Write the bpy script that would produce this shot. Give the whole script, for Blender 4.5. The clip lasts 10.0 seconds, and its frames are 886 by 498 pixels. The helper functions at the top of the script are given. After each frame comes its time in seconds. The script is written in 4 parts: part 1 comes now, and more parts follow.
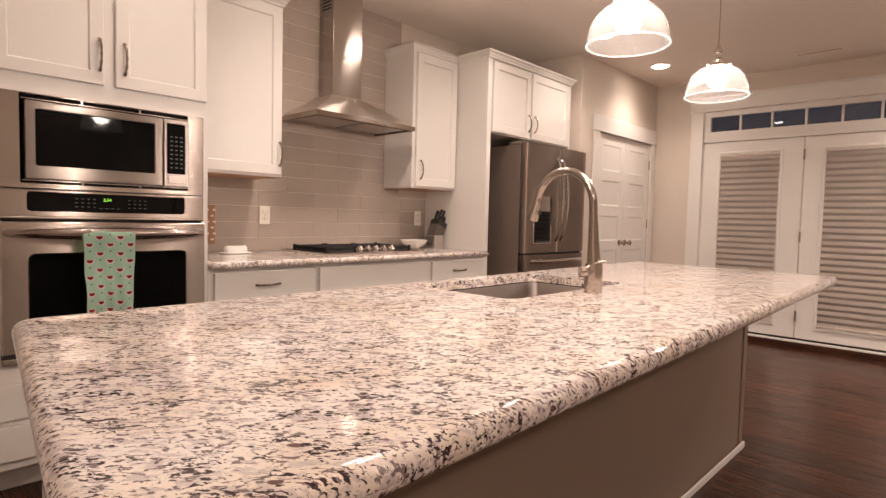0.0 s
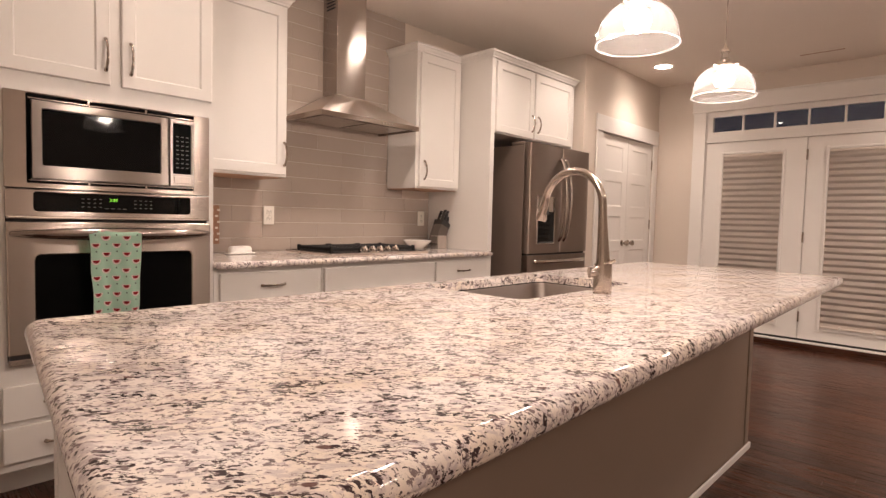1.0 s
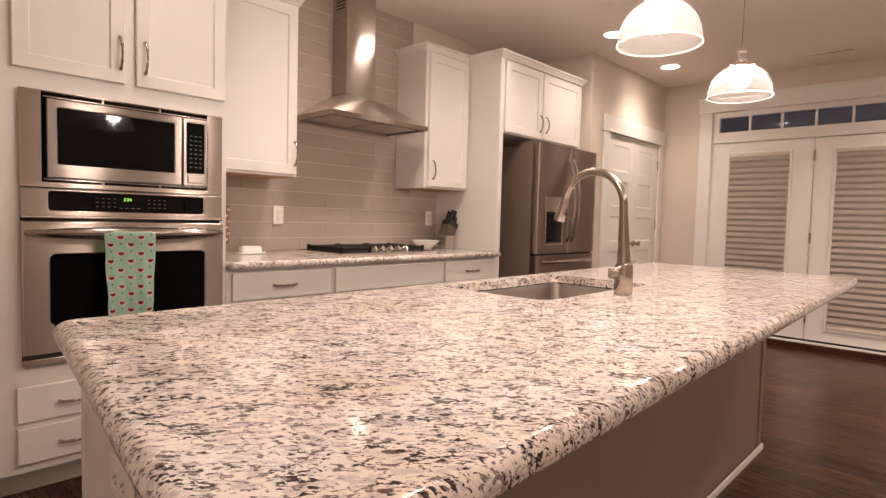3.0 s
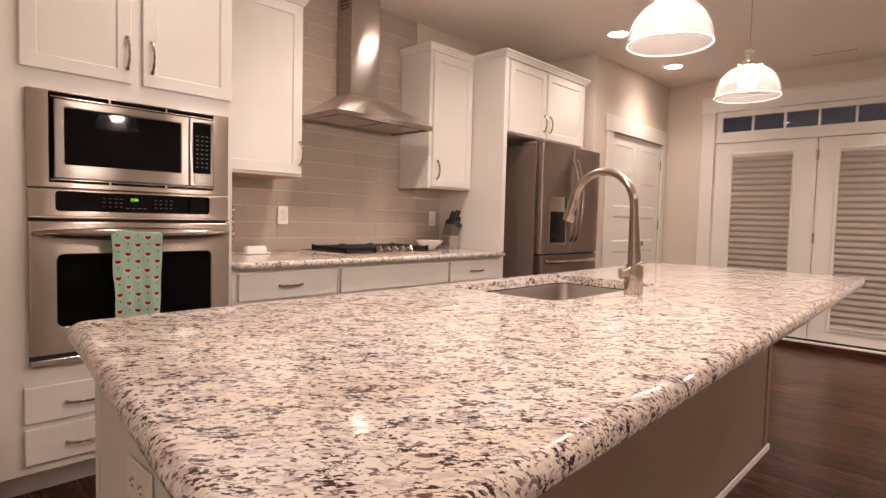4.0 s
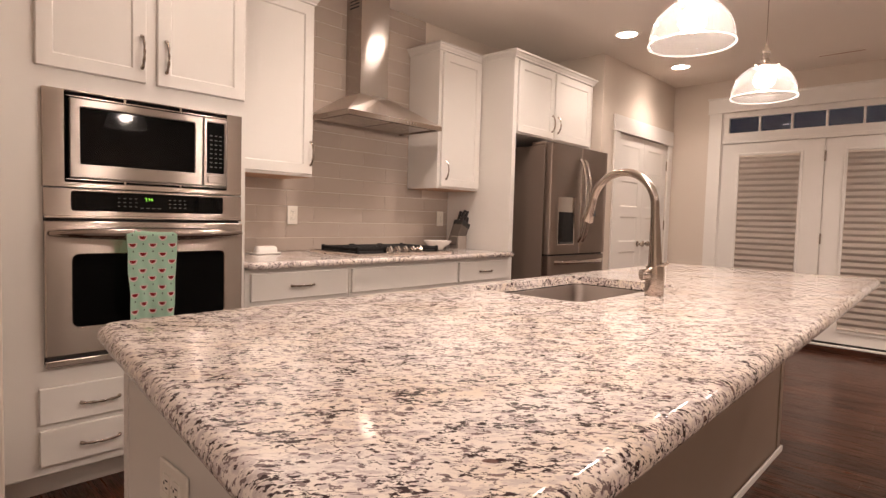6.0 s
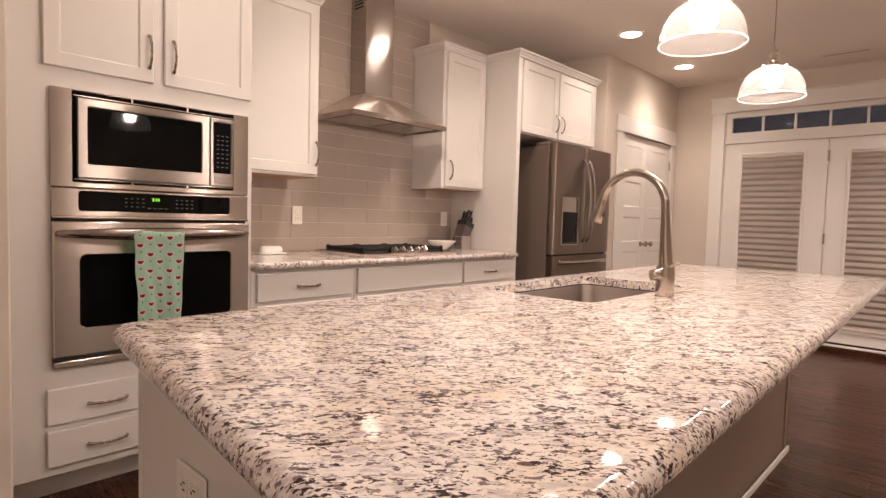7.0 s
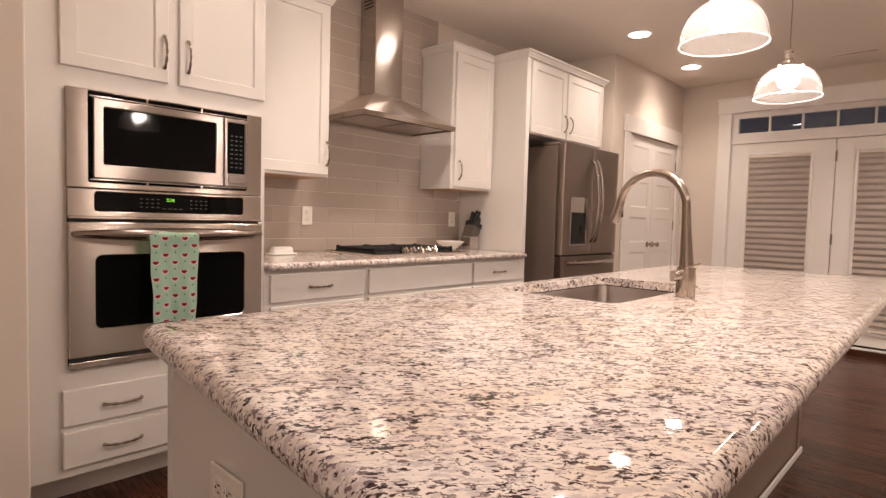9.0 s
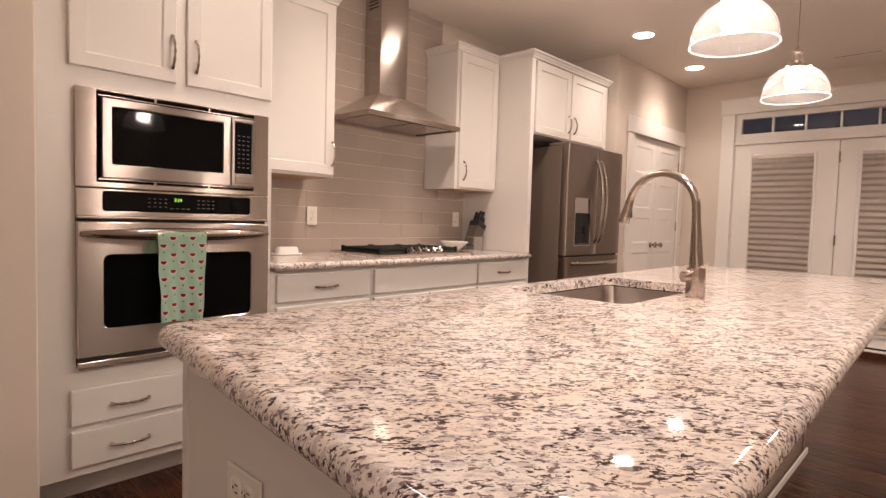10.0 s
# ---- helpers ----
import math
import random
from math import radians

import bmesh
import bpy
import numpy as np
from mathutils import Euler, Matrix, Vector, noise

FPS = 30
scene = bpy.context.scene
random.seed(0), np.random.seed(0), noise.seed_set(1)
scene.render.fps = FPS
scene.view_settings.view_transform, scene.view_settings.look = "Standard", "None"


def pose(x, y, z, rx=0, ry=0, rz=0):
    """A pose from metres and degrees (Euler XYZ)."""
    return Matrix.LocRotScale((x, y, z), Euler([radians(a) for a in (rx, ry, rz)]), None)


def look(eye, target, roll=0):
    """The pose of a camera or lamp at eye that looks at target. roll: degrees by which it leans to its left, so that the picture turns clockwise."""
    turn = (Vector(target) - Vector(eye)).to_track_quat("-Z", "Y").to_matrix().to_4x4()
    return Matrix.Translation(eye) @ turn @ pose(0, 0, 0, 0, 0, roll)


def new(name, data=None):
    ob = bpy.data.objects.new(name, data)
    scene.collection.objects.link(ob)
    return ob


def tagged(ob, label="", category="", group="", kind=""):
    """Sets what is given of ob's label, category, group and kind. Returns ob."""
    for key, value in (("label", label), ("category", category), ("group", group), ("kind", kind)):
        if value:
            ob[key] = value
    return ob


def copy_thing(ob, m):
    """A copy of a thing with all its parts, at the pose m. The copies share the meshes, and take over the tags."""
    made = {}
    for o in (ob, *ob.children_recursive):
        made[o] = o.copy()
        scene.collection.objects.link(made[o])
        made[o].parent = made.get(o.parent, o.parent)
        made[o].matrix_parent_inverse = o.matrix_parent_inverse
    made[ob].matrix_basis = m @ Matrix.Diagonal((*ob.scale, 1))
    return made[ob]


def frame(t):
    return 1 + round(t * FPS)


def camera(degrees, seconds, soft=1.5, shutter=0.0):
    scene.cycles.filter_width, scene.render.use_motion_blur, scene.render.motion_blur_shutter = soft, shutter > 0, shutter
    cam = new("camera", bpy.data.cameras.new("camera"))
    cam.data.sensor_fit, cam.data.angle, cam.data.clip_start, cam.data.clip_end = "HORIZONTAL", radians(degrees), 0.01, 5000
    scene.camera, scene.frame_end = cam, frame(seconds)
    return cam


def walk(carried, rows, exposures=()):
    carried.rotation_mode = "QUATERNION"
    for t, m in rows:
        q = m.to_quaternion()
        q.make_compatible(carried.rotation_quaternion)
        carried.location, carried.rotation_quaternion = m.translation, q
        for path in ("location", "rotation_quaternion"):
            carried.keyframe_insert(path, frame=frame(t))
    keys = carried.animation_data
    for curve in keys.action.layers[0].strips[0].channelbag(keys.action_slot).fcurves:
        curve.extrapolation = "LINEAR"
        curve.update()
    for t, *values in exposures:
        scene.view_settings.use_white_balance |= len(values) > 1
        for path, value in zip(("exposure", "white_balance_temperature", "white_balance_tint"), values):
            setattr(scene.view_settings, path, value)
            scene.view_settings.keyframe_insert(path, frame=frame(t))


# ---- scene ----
cam = camera(77.0, 10.0, 1.4)
PATH = [
    (0, (-0.016, 0.003, 1.149), (1.43, 1.38, 1.039), 1.4),
    (0.5, (-0.025, 0.015, 1.149), (1.422, 1.391, 1.039), 1.4),
    (1, (-0.034, 0.028, 1.148), (1.413, 1.404, 1.039), 1.4),
    (1.5, (-0.045, 0.042, 1.148), (1.403, 1.418, 1.039), 1.4),
    (2, (-0.054, 0.056, 1.148), (1.394, 1.432, 1.038), 1.4),
    (2.5, (-0.063, 0.069, 1.147), (1.385, 1.445, 1.038), 1.5),
    (4, (-0.092, 0.11, 1.148), (1.358, 1.484, 1.038), 1.5),
    (4.5, (-0.101, 0.123, 1.147), (1.348, 1.497, 1.038), 1.5),
    (5, (-0.113, 0.137, 1.148), (1.337, 1.51, 1.038), 1.5),
    (5.5, (-0.122, 0.15, 1.148), (1.328, 1.523, 1.038), 1.6),
    (7, (-0.15, 0.189, 1.148), (1.3, 1.561, 1.038), 1.6),
    (7.5, (-0.16, 0.202, 1.148), (1.291, 1.574, 1.038), 1.6),
    (8, (-0.17, 0.215, 1.147), (1.281, 1.588, 1.038), 1.6),
    (8.5, (-0.18, 0.227, 1.147), (1.271, 1.6, 1.038), 1.6),
    (9, (-0.188, 0.239, 1.147), (1.262, 1.612, 1.038), 1.6),
    (9.5, (-0.198, 0.251, 1.146), (1.252, 1.624, 1.038), 1.7),
    (10, (-0.209, 0.262, 1.146), (1.241, 1.635, 1.038), 1.7),
]
walk(cam, [(t, look(eye, target, roll)) for t, eye, target, roll in PATH], [(0.0, 0.98), (10.0, 0.98)])

# ---- world and lights ----
world = bpy.data.worlds.new("dusk")
scene.world = world
world.use_nodes = True
world.node_tree.nodes["Background"].inputs[0].default_value = (0.37, 0.38, 0.50, 1)
world.node_tree.nodes["Background"].inputs[1].default_value = 0.032

WARM = (1.0, 0.818, 0.716)
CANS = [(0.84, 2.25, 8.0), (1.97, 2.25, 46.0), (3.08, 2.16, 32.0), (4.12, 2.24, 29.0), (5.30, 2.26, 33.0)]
PENDANTS = [(0.99, 0.83), (1.685, 0.835), (2.55, 0.842)]
CEIL, RIM = 2.65, 1.704
FILL_CANS = [(-1.9, -0.6, 80.0), (-1.5, -1.9, 68.0), (0.4, -1.9, 68.0), (2.4, -1.9, 68.0), (4.3, -1.6, 68.0), (5.2, -0.35, 116.0)]
BULB_GLOW = 158.0


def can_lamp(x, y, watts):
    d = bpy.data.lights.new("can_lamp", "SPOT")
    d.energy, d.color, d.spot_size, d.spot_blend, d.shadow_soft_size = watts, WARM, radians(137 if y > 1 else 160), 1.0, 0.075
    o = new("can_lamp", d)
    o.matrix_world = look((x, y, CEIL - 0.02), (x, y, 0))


for cx, cy, watts in CANS + FILL_CANS:
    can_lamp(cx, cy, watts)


# ---- materials ----
def material(name):
    m = bpy.data.materials.new(name)
    m.use_nodes = True
    return m, m.node_tree, m.node_tree.nodes["Principled BSDF"]


def node(t, kind, **values):
    n = t.nodes.new(kind)
    for k, v in values.items():
        if k == "op":
            n.operation = v
        elif k == "kind":
            n.data_type = v
        else:
            n.inputs[k.replace("_", " ")].default_value = v
    return n


def position(t, scale=(1, 1, 1)):
    g = t.nodes.new("ShaderNodeNewGeometry")
    m = node(t, "ShaderNodeMapping", Scale=scale)
    t.links.new(g.outputs["Position"], m.inputs["Vector"])
    return m.outputs[0]


def noise_of(t, vec, scale, detail=3.0, rough=0.55, warp=0.0):
    n = node(t, "ShaderNodeTexNoise", Scale=scale, Detail=detail, Roughness=rough, Distortion=warp)
    t.links.new(vec, n.inputs["Vector"])
    return n.outputs["Fac"]


def ramp(t, fac, stops):
    r = t.nodes.new("ShaderNodeValToRGB")
    el = r.color_ramp.elements
    while len(el) < len(stops):
        el.new(0.5)
    for e, (p, c) in zip(el, stops):
        e.position = p
        e.color = (c, c, c, 1) if isinstance(c, (int, float)) else (*c, 1)
    t.links.new(fac, r.inputs[0])
    return r.outputs[0]


def mix(t, fac, a, b, mode="MIX"):
    m = t.nodes.new("ShaderNodeMix")
    m.data_type, m.blend_type = "RGBA", mode
    for sock, v in ((m.inputs[0], fac), (m.inputs[6], a), (m.inputs[7], b)):
        if hasattr(v, "is_linked"):
            t.links.new(v, sock)
        elif isinstance(v, (int, float)):
            sock.default_value = v
        else:
            sock.default_value = (*v, 1)
    return m.outputs[2]


def math_of(t, op, a, b=0.0):
    m = t.nodes.new("ShaderNodeMath")
    m.operation = op
    for i, v in ((0, a), (1, b)):
        if hasattr(v, "is_linked"):
            t.links.new(v, m.inputs[i])
        else:
            m.inputs[i].default_value = v
    return m.outputs[0]


def bump(t, b, height, strength, distance):
    n = node(t, "ShaderNodeBump", Strength=strength, Distance=distance)
    t.links.new(height, n.inputs["Height"])
    t.links.new(n.outputs[0], b.inputs["Normal"])


def shade(c, k):
    return tuple(min(1, v * k) for v in c)


def plain(name, colour, rough, metal=0.0, spread=0.06, scale=9.0, relief=0.12, fine=220.0, coat=0.0):
    """Paint, plastic or metal: colour drifting at two scales, rubbed gloss, fine relief."""
    m, t, b = material(name)
    p = position(t)
    big, small = noise_of(t, p, scale), noise_of(t, p, fine, 2)
    c = mix(t, big, shade(colour, 1 - spread), shade(colour, 1 + spread))
    c = mix(t, math_of(t, "MULTIPLY", small, 0.25), c, shade(colour, 1 - 2 * spread))
    t.links.new(c, b.inputs["Base Color"])
    t.links.new(ramp(t, big, [(0.2, max(0.02, rough * 0.94)), (0.8, min(1, rough * 1.06))]), b.inputs["Roughness"])
    b.inputs["Metallic"].default_value = metal
    b.inputs["Coat Weight"].default_value = coat
    if relief:
        bump(t, b, small, relief, 0.0006)
    return m


def brushed(name, colour, rough, along="x", spread=0.02):
    """Brushed steel: streaks along one axis in colour, gloss and relief."""
    m, t, b = material(name)
    s = {"x": (3, 1400, 1400), "y": (900, 3, 900), "z": (900, 900, 3)}[along]
    streak = noise_of(t, position(t, s), 1.0, 2)
    big = noise_of(t, position(t), 6.0)
    c = mix(t, streak, shade(colour, 1 - spread), shade(colour, 1 + spread))
    c = mix(t, math_of(t, "MULTIPLY", big, 0.25), c, shade(colour, 0.85))
    t.links.new(c, b.inputs["Base Color"])
    t.links.new(ramp(t, streak, [(0.3, rough * 0.98), (0.7, rough * 1.02)]), b.inputs["Roughness"])
    b.inputs["Metallic"].default_value = 1.0
    b.inputs["Anisotropic"].default_value = 0.94
    b.inputs["Anisotropic Rotation"].default_value = 0.25
    tan = t.nodes.new("ShaderNodeTangent")
    tan.direction_type, tan.axis = "RADIAL", "Z"
    t.links.new(tan.outputs[0], b.inputs["Tangent"])
    bump(t, b, streak, 0.003, 0.0001)
    return m


def granite_material():
    """Cream ground clouded with grey-violet, short brown and near-black flecks drawn out along the slab's grain, and a few oval garnets."""
    m, t, b = material("granite")
    turn = node(t, "ShaderNodeMapping", Rotation=(0, 0, radians(44)))
    t.links.new(position(t), turn.inputs["Vector"])
    squash = node(t, "ShaderNodeMapping", Scale=(0.74, 1.28, 1.12))
    t.links.new(turn.outputs[0], squash.inputs["Vector"])
    p = squash.outputs[0]

    def plus(a, b2, k):
        return math_of(t, "ADD", a, math_of(t, "MULTIPLY", b2, k))

    big = noise_of(t, p, 5.0, 4)
    cloud = noise_of(t, p, 17.0, 3)
    group = noise_of(t, p, 38.0, 3)
    grain = noise_of(t, p, 300.0, 3, 0.7)
    base = ramp(t, big, [(0.36, (0.80, 0.695, 0.590)), (0.50, (0.86, 0.775, 0.705)), (0.64, (0.88, 0.815, 0.775))])
    base = mix(t, ramp(t, grain, [(0.50, 0.0), (0.66, 0.35)]), base, (0.64, 0.55, 0.50))
    veil = ramp(t, plus(noise_of(t, p, 62.0, 4, 0.6, 0.4), cloud, 0.35), [(0.668, 0.0), (0.770, 0.55)])
    c = mix(t, veil, base, (0.45, 0.375, 0.400))
    brown = ramp(t, plus(noise_of(t, p, 126.0, 4, 0.6, 0.5), group, 0.50), [(0.816, 0.0), (0.852, 0.88)])
    c = mix(t, brown, c, (0.160, 0.106, 0.112))
    black = ramp(t, plus(noise_of(t, p, 138.0, 4, 0.6, 0.5), noise_of(t, p, 29.0, 3), 0.56), [(0.862, 0.0), (0.888, 0.97)])
    c = mix(t, black, c, (0.038, 0.021, 0.024))
    v = t.nodes.new("ShaderNodeTexVoronoi")
    v.inputs["Scale"].default_value = 31.0
    t.links.new(p, v.inputs["Vector"])
    cell = t.nodes.new("ShaderNodeSeparateColor")
    t.links.new(v.outputs["Color"], cell.inputs[0])
    rare = ramp(t, cell.outputs[0], [(0.90, 0.0), (0.91, 1.0)])
    edge = plus(v.outputs["Distance"], noise_of(t, p, 150.0, 2), 0.10)
    spot = math_of(t, "MULTIPLY", ramp(t, edge, [(0.215, 0.92), (0.255, 0.0)]), rare)
    c = mix(t, spot, c, mix(t, cell.outputs[1], (0.105, 0.040, 0.036), (0.215, 0.135, 0.115)))
    t.links.new(c, b.inputs["Base Color"])
    t.links.new(ramp(t, grain, [(0.3, 0.035), (0.7, 0.062)]), b.inputs["Roughness"])
    b.inputs["Specular IOR Level"].default_value = 0.26
    bump(t, b, noise_of(t, p, 30.0, 2), 0.010, 0.0005)
    return m


def tile_material():
    m, t, b = material("glass_tile")
    p = position(t)
    info = t.nodes.new("ShaderNodeObjectInfo")
    c = mix(t, info.outputs["Random"], (0.405, 0.338, 0.292), (0.450, 0.378, 0.328))
    c = mix(t, math_of(t, "MULTIPLY", noise_of(t, p, 14.0), 0.3), c, (0.36, 0.295, 0.245))
    t.links.new(c, b.inputs["Base Color"])
    t.links.new(ramp(t, noise_of(t, p, 40.0), [(0.3, 0.10), (0.7, 0.17)]), b.inputs["Roughness"])
    b.inputs["Coat Weight"].default_value = 0.7
    b.inputs["Coat Roughness"].default_value = 0.05
    bump(t, b, noise_of(t, p, 9.0, 1), 0.10, 0.004)
    return m


def plank_material():
    m, t, b = material("dark_plank")
    info = t.nodes.new("ShaderNodeObjectInfo")
    isl = t.nodes.new("ShaderNodeNewGeometry")
    rnd = math_of(t, "FRACT", math_of(t, "ADD", info.outputs["Random"], isl.outputs["Random Per Island"]))
    p = position(t, (9, 0.8, 9))
    off = t.nodes.new("ShaderNodeVectorMath")
    t.links.new(p, off.inputs[0])
    comb = t.nodes.new("ShaderNodeCombineXYZ")
    t.links.new(math_of(t, "MULTIPLY", rnd, 37.0), comb.inputs[1])
    t.links.new(comb.outputs[0], off.inputs[1])
    grain = noise_of(t, off.outputs[0], 2.4, 5, 0.65, 0.6)
    fine = noise_of(t, position(t, (160, 5, 160)), 1.0, 3)
    c = ramp(t, grain, [(0.32, (0.008, 0.003, 0.002)), (0.50, (0.042, 0.014, 0.007)), (0.68, (0.135, 0.048, 0.023))])
    c = mix(t, math_of(t, "MULTIPLY", fine, 0.16), c, (0.05, 0.020, 0.012))
    c = mix(t, rnd, mix(t, 0.40, c, (0.020, 0.008, 0.005)), mix(t, 0.32, c, (0.125, 0.050, 0.027)))
    t.links.new(c, b.inputs["Base Color"])
    t.links.new(ramp(t, fine, [(0.3, 0.20), (0.7, 0.36)]), b.inputs["Roughness"])
    b.inputs["Specular IOR Level"].default_value = 0.26
    bump(t, b, fine, 0.07, 0.0006)
    return m


def towel_material():
    """Mint cotton printed with red melon slices in staggered columns, by the cloth's own u (0..1) and v (metres down)."""
    m, t, b = material("printed_towel")
    uv = t.nodes.new("ShaderNodeUVMap")
    s = t.nodes.new("ShaderNodeSeparateXYZ")
    t.links.new(uv.outputs[0], s.inputs[0])
    col = math_of(t, "MULTIPLY", s.outputs[0], 5.0)
    odd = math_of(t, "MODULO", math_of(t, "FLOOR", col), 2.0)
    row = math_of(t, "ADD", math_of(t, "DIVIDE", s.outputs[1], 0.066), math_of(t, "MULTIPLY", odd, 0.45))
    x = math_of(t, "MULTIPLY", math_of(t, "SUBTRACT", math_of(t, "FRACT", col), 0.5), 0.040)
    y = math_of(t, "MULTIPLY", math_of(t, "SUBTRACT", math_of(t, "FRACT", row), 0.35), 0.066)

    def disc(cx, cy, r, squash=1.0):
        a = math_of(t, "POWER", math_of(t, "SUBTRACT", x, cx), 2.0)
        e = math_of(t, "POWER", math_of(t, "MULTIPLY", math_of(t, "SUBTRACT", y, cy), squash), 2.0)
        return math_of(t, "LESS_THAN", math_of(t, "SQRT", math_of(t, "ADD", a, e)), r)

    under = math_of(t, "GREATER_THAN", y, 0.0)
    rind = math_of(t, "MULTIPLY", disc(0, 0, 0.0182), math_of(t, "GREATER_THAN", y, -0.0025))
    flesh = math_of(t, "MULTIPLY", disc(0, 0, 0.0124), under)
    weave = noise_of(t, position(t), 500.0, 2)
    c = mix(t, weave, (0.50, 0.76, 0.58), (0.64, 0.85, 0.71))
    c = mix(t, disc(0.001, 0.031, 0.0030, 0.8), c, (0.14, 0.22, 0.15))
    c = mix(t, rind, c, (0.95, 0.82, 0.75))
    c = mix(t, flesh, c, (0.36, 0.016, 0.022))
    t.links.new(c, b.inputs["Base Color"])
    b.inputs["Roughness"].default_value = 0.9
    b.inputs["Sheen Weight"].default_value = 0.3
    bump(t, b, weave, 0.3, 0.0008)
    return m


def glass_material(name, tint=(1, 1, 1), rough=0.0):
    m, t, b = material(name)
    b.inputs["Base Color"].default_value = (*tint, 1)
    b.inputs["Transmission Weight"].default_value = 1.0
    b.inputs["Roughness"].default_value = rough
    b.inputs["IOR"].default_value = 1.45
    return m


def seeded_material(name, stops):
    """Clear glass crowded with small bubbles: the bubbles scatter light both ways, the rest refracts."""
    m, t, b = material(name)
    p = position(t)
    seeds = ramp(t, noise_of(t, p, 185.0, 2, 0.6), stops)
    b.inputs["Base Color"].default_value = (1.0, 1.0, 0.99, 1)
    b.inputs["Roughness"].default_value = 0.02
    b.inputs["Transmission Weight"].default_value = 1.0
    b.inputs["IOR"].default_value = 1.30
    bump(t, b, noise_of(t, p, 150.0, 1), 0.05, 0.0006)
    scatter = t.nodes.new("ShaderNodeMixShader")
    scatter.inputs[0].default_value = 0.5
    for k, kind in ((1, "ShaderNodeBsdfTranslucent"), (2, "ShaderNodeBsdfDiffuse")):
        n = t.nodes.new(kind)
        n.inputs[0].default_value = (0.96, 0.95, 0.94, 1)
        t.links.new(n.outputs[0], scatter.inputs[k])
    mx = t.nodes.new("ShaderNodeMixShader")
    t.links.new(seeds, mx.inputs[0])
    t.links.new(b.outputs[0], mx.inputs[1])
    t.links.new(scatter.outputs[0], mx.inputs[2])
    t.links.new(mx.outputs[0], t.nodes["Material Output"].inputs[0])
    return m


def glow(name, colour, strength):
    m, t, b = material(name)
    b.inputs["Base Color"].default_value = (*colour, 1)
    b.inputs["Emission Color"].default_value = (*colour, 1)
    b.inputs["Emission Strength"].default_value = strength
    return m


M_WHITE = plain("cabinet_paint", (0.70, 0.665, 0.625), 0.32, spread=0.025, scale=4)
M_TRIM = plain("trim_paint", (0.80, 0.76, 0.715), 0.36, spread=0.025, scale=4)
M_WALL = plain("wall_paint", (0.67, 0.585, 0.505), 0.75, spread=0.03, scale=3, relief=0.3, fine=320)
M_CEIL = plain("ceiling_paint", (0.82, 0.74, 0.665), 0.85, spread=0.025, scale=2, relief=0.3, fine=260)
M_PANEL = plain("island_dark_panel", (0.240, 0.176, 0.134), 0.45, spread=0.03, scale=4)
M_RAW_AND_SHADE = plain("raw_wood_and_slot_shade", (0.42, 0.24, 0.14), 0.6, spread=0.15, scale=30)
M_STEEL = brushed("brushed_steel", (0.485, 0.42, 0.375), 0.23, "x")
M_BRIGHTENED_STEEL = brushed("brightened_hood_steel", (0.74, 0.665, 0.605), 0.31, "x")
M_DIMMED_STEEL = brushed("dimmed_steel", (0.29, 0.25, 0.225), 0.28, "x")
M_STEEL_Z = brushed("brushed_steel_upright", (0.50, 0.455, 0.42), 0.135, "x")
M_SINK = brushed("sink_steel", (0.45, 0.40, 0.365), 0.28, "x")
M_NICKEL = plain("satin_nickel", (0.47, 0.41, 0.36), 0.20, metal=1.0, spread=0.05, relief=0.03)
M_PULL = plain("dark_nickel_pull", (0.40, 0.345, 0.30), 0.11, metal=1.0, spread=0.06, relief=0.03)
M_CHROME = plain("chrome", (0.62, 0.58, 0.55), 0.12, metal=1.0, spread=0.03, relief=0.0)
M_FITTING = plain("brushed_nickel_fitting", (0.58, 0.52, 0.45), 0.24, metal=1.0, spread=0.05, relief=0.03)
M_SLATE = brushed("slate_steel", (0.31, 0.25, 0.215), 0.42, "x", 0.05)
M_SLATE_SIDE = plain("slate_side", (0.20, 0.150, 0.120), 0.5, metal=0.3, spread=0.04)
M_BLACK = plain("black_glass", (0.004, 0.004, 0.004), 0.04, spread=0.1, relief=0.0)
M_BLACK.node_tree.nodes["Principled BSDF"].inputs["Specular IOR Level"].default_value = 0.16
M_OVEN_GLASS = plain("dark_oven_glass", (0.003, 0.003, 0.003), 0.06, spread=0.1, relief=0.0)
M_OVEN_GLASS.node_tree.nodes["Principled BSDF"].inputs["Specular IOR Level"].default_value = 0.06
M_DARK = plain("dark_gap", (0.012, 0.010, 0.010), 0.6, spread=0.1)
M_IRON = plain("cast_iron", (0.009, 0.008, 0.008), 0.6, spread=0.2, scale=60, relief=0.4)
M_KEYS = plain("black_keypad_film", (0.004, 0.004, 0.004), 0.7, spread=0.1, relief=0.0)
M_KEYS.node_tree.nodes["Principled BSDF"].inputs["Specular IOR Level"].default_value = 0.05
M_HANDLE = plain("dark_polished_steel", (0.30, 0.255, 0.225), 0.16, metal=1.0, spread=0.05, relief=0.03)
M_IRON.node_tree.nodes["Principled BSDF"].inputs["Specular IOR Level"].default_value = 0.2
M_RUBBER = plain("black_plastic", (0.02, 0.018, 0.018), 0.4, spread=0.1)
M_TRAY = plain("satin_tray_steel", (0.78, 0.72, 0.67), 0.26, metal=1.0, spread=0.04, relief=0.02)
M_CERAMIC = plain("white_ceramic", (0.82, 0.79, 0.75), 0.18, spread=0.02, relief=0.0, coat=0.4)
M_PLASTIC = plain("white_plastic", (0.80, 0.75, 0.68), 0.35, spread=0.02)
M_MARK = plain("printed_marks", (0.075, 0.072, 0.068), 0.5, spread=0.05)
M_GREYPL = plain("grey_block", (0.095, 0.075, 0.062), 0.35, spread=0.06)
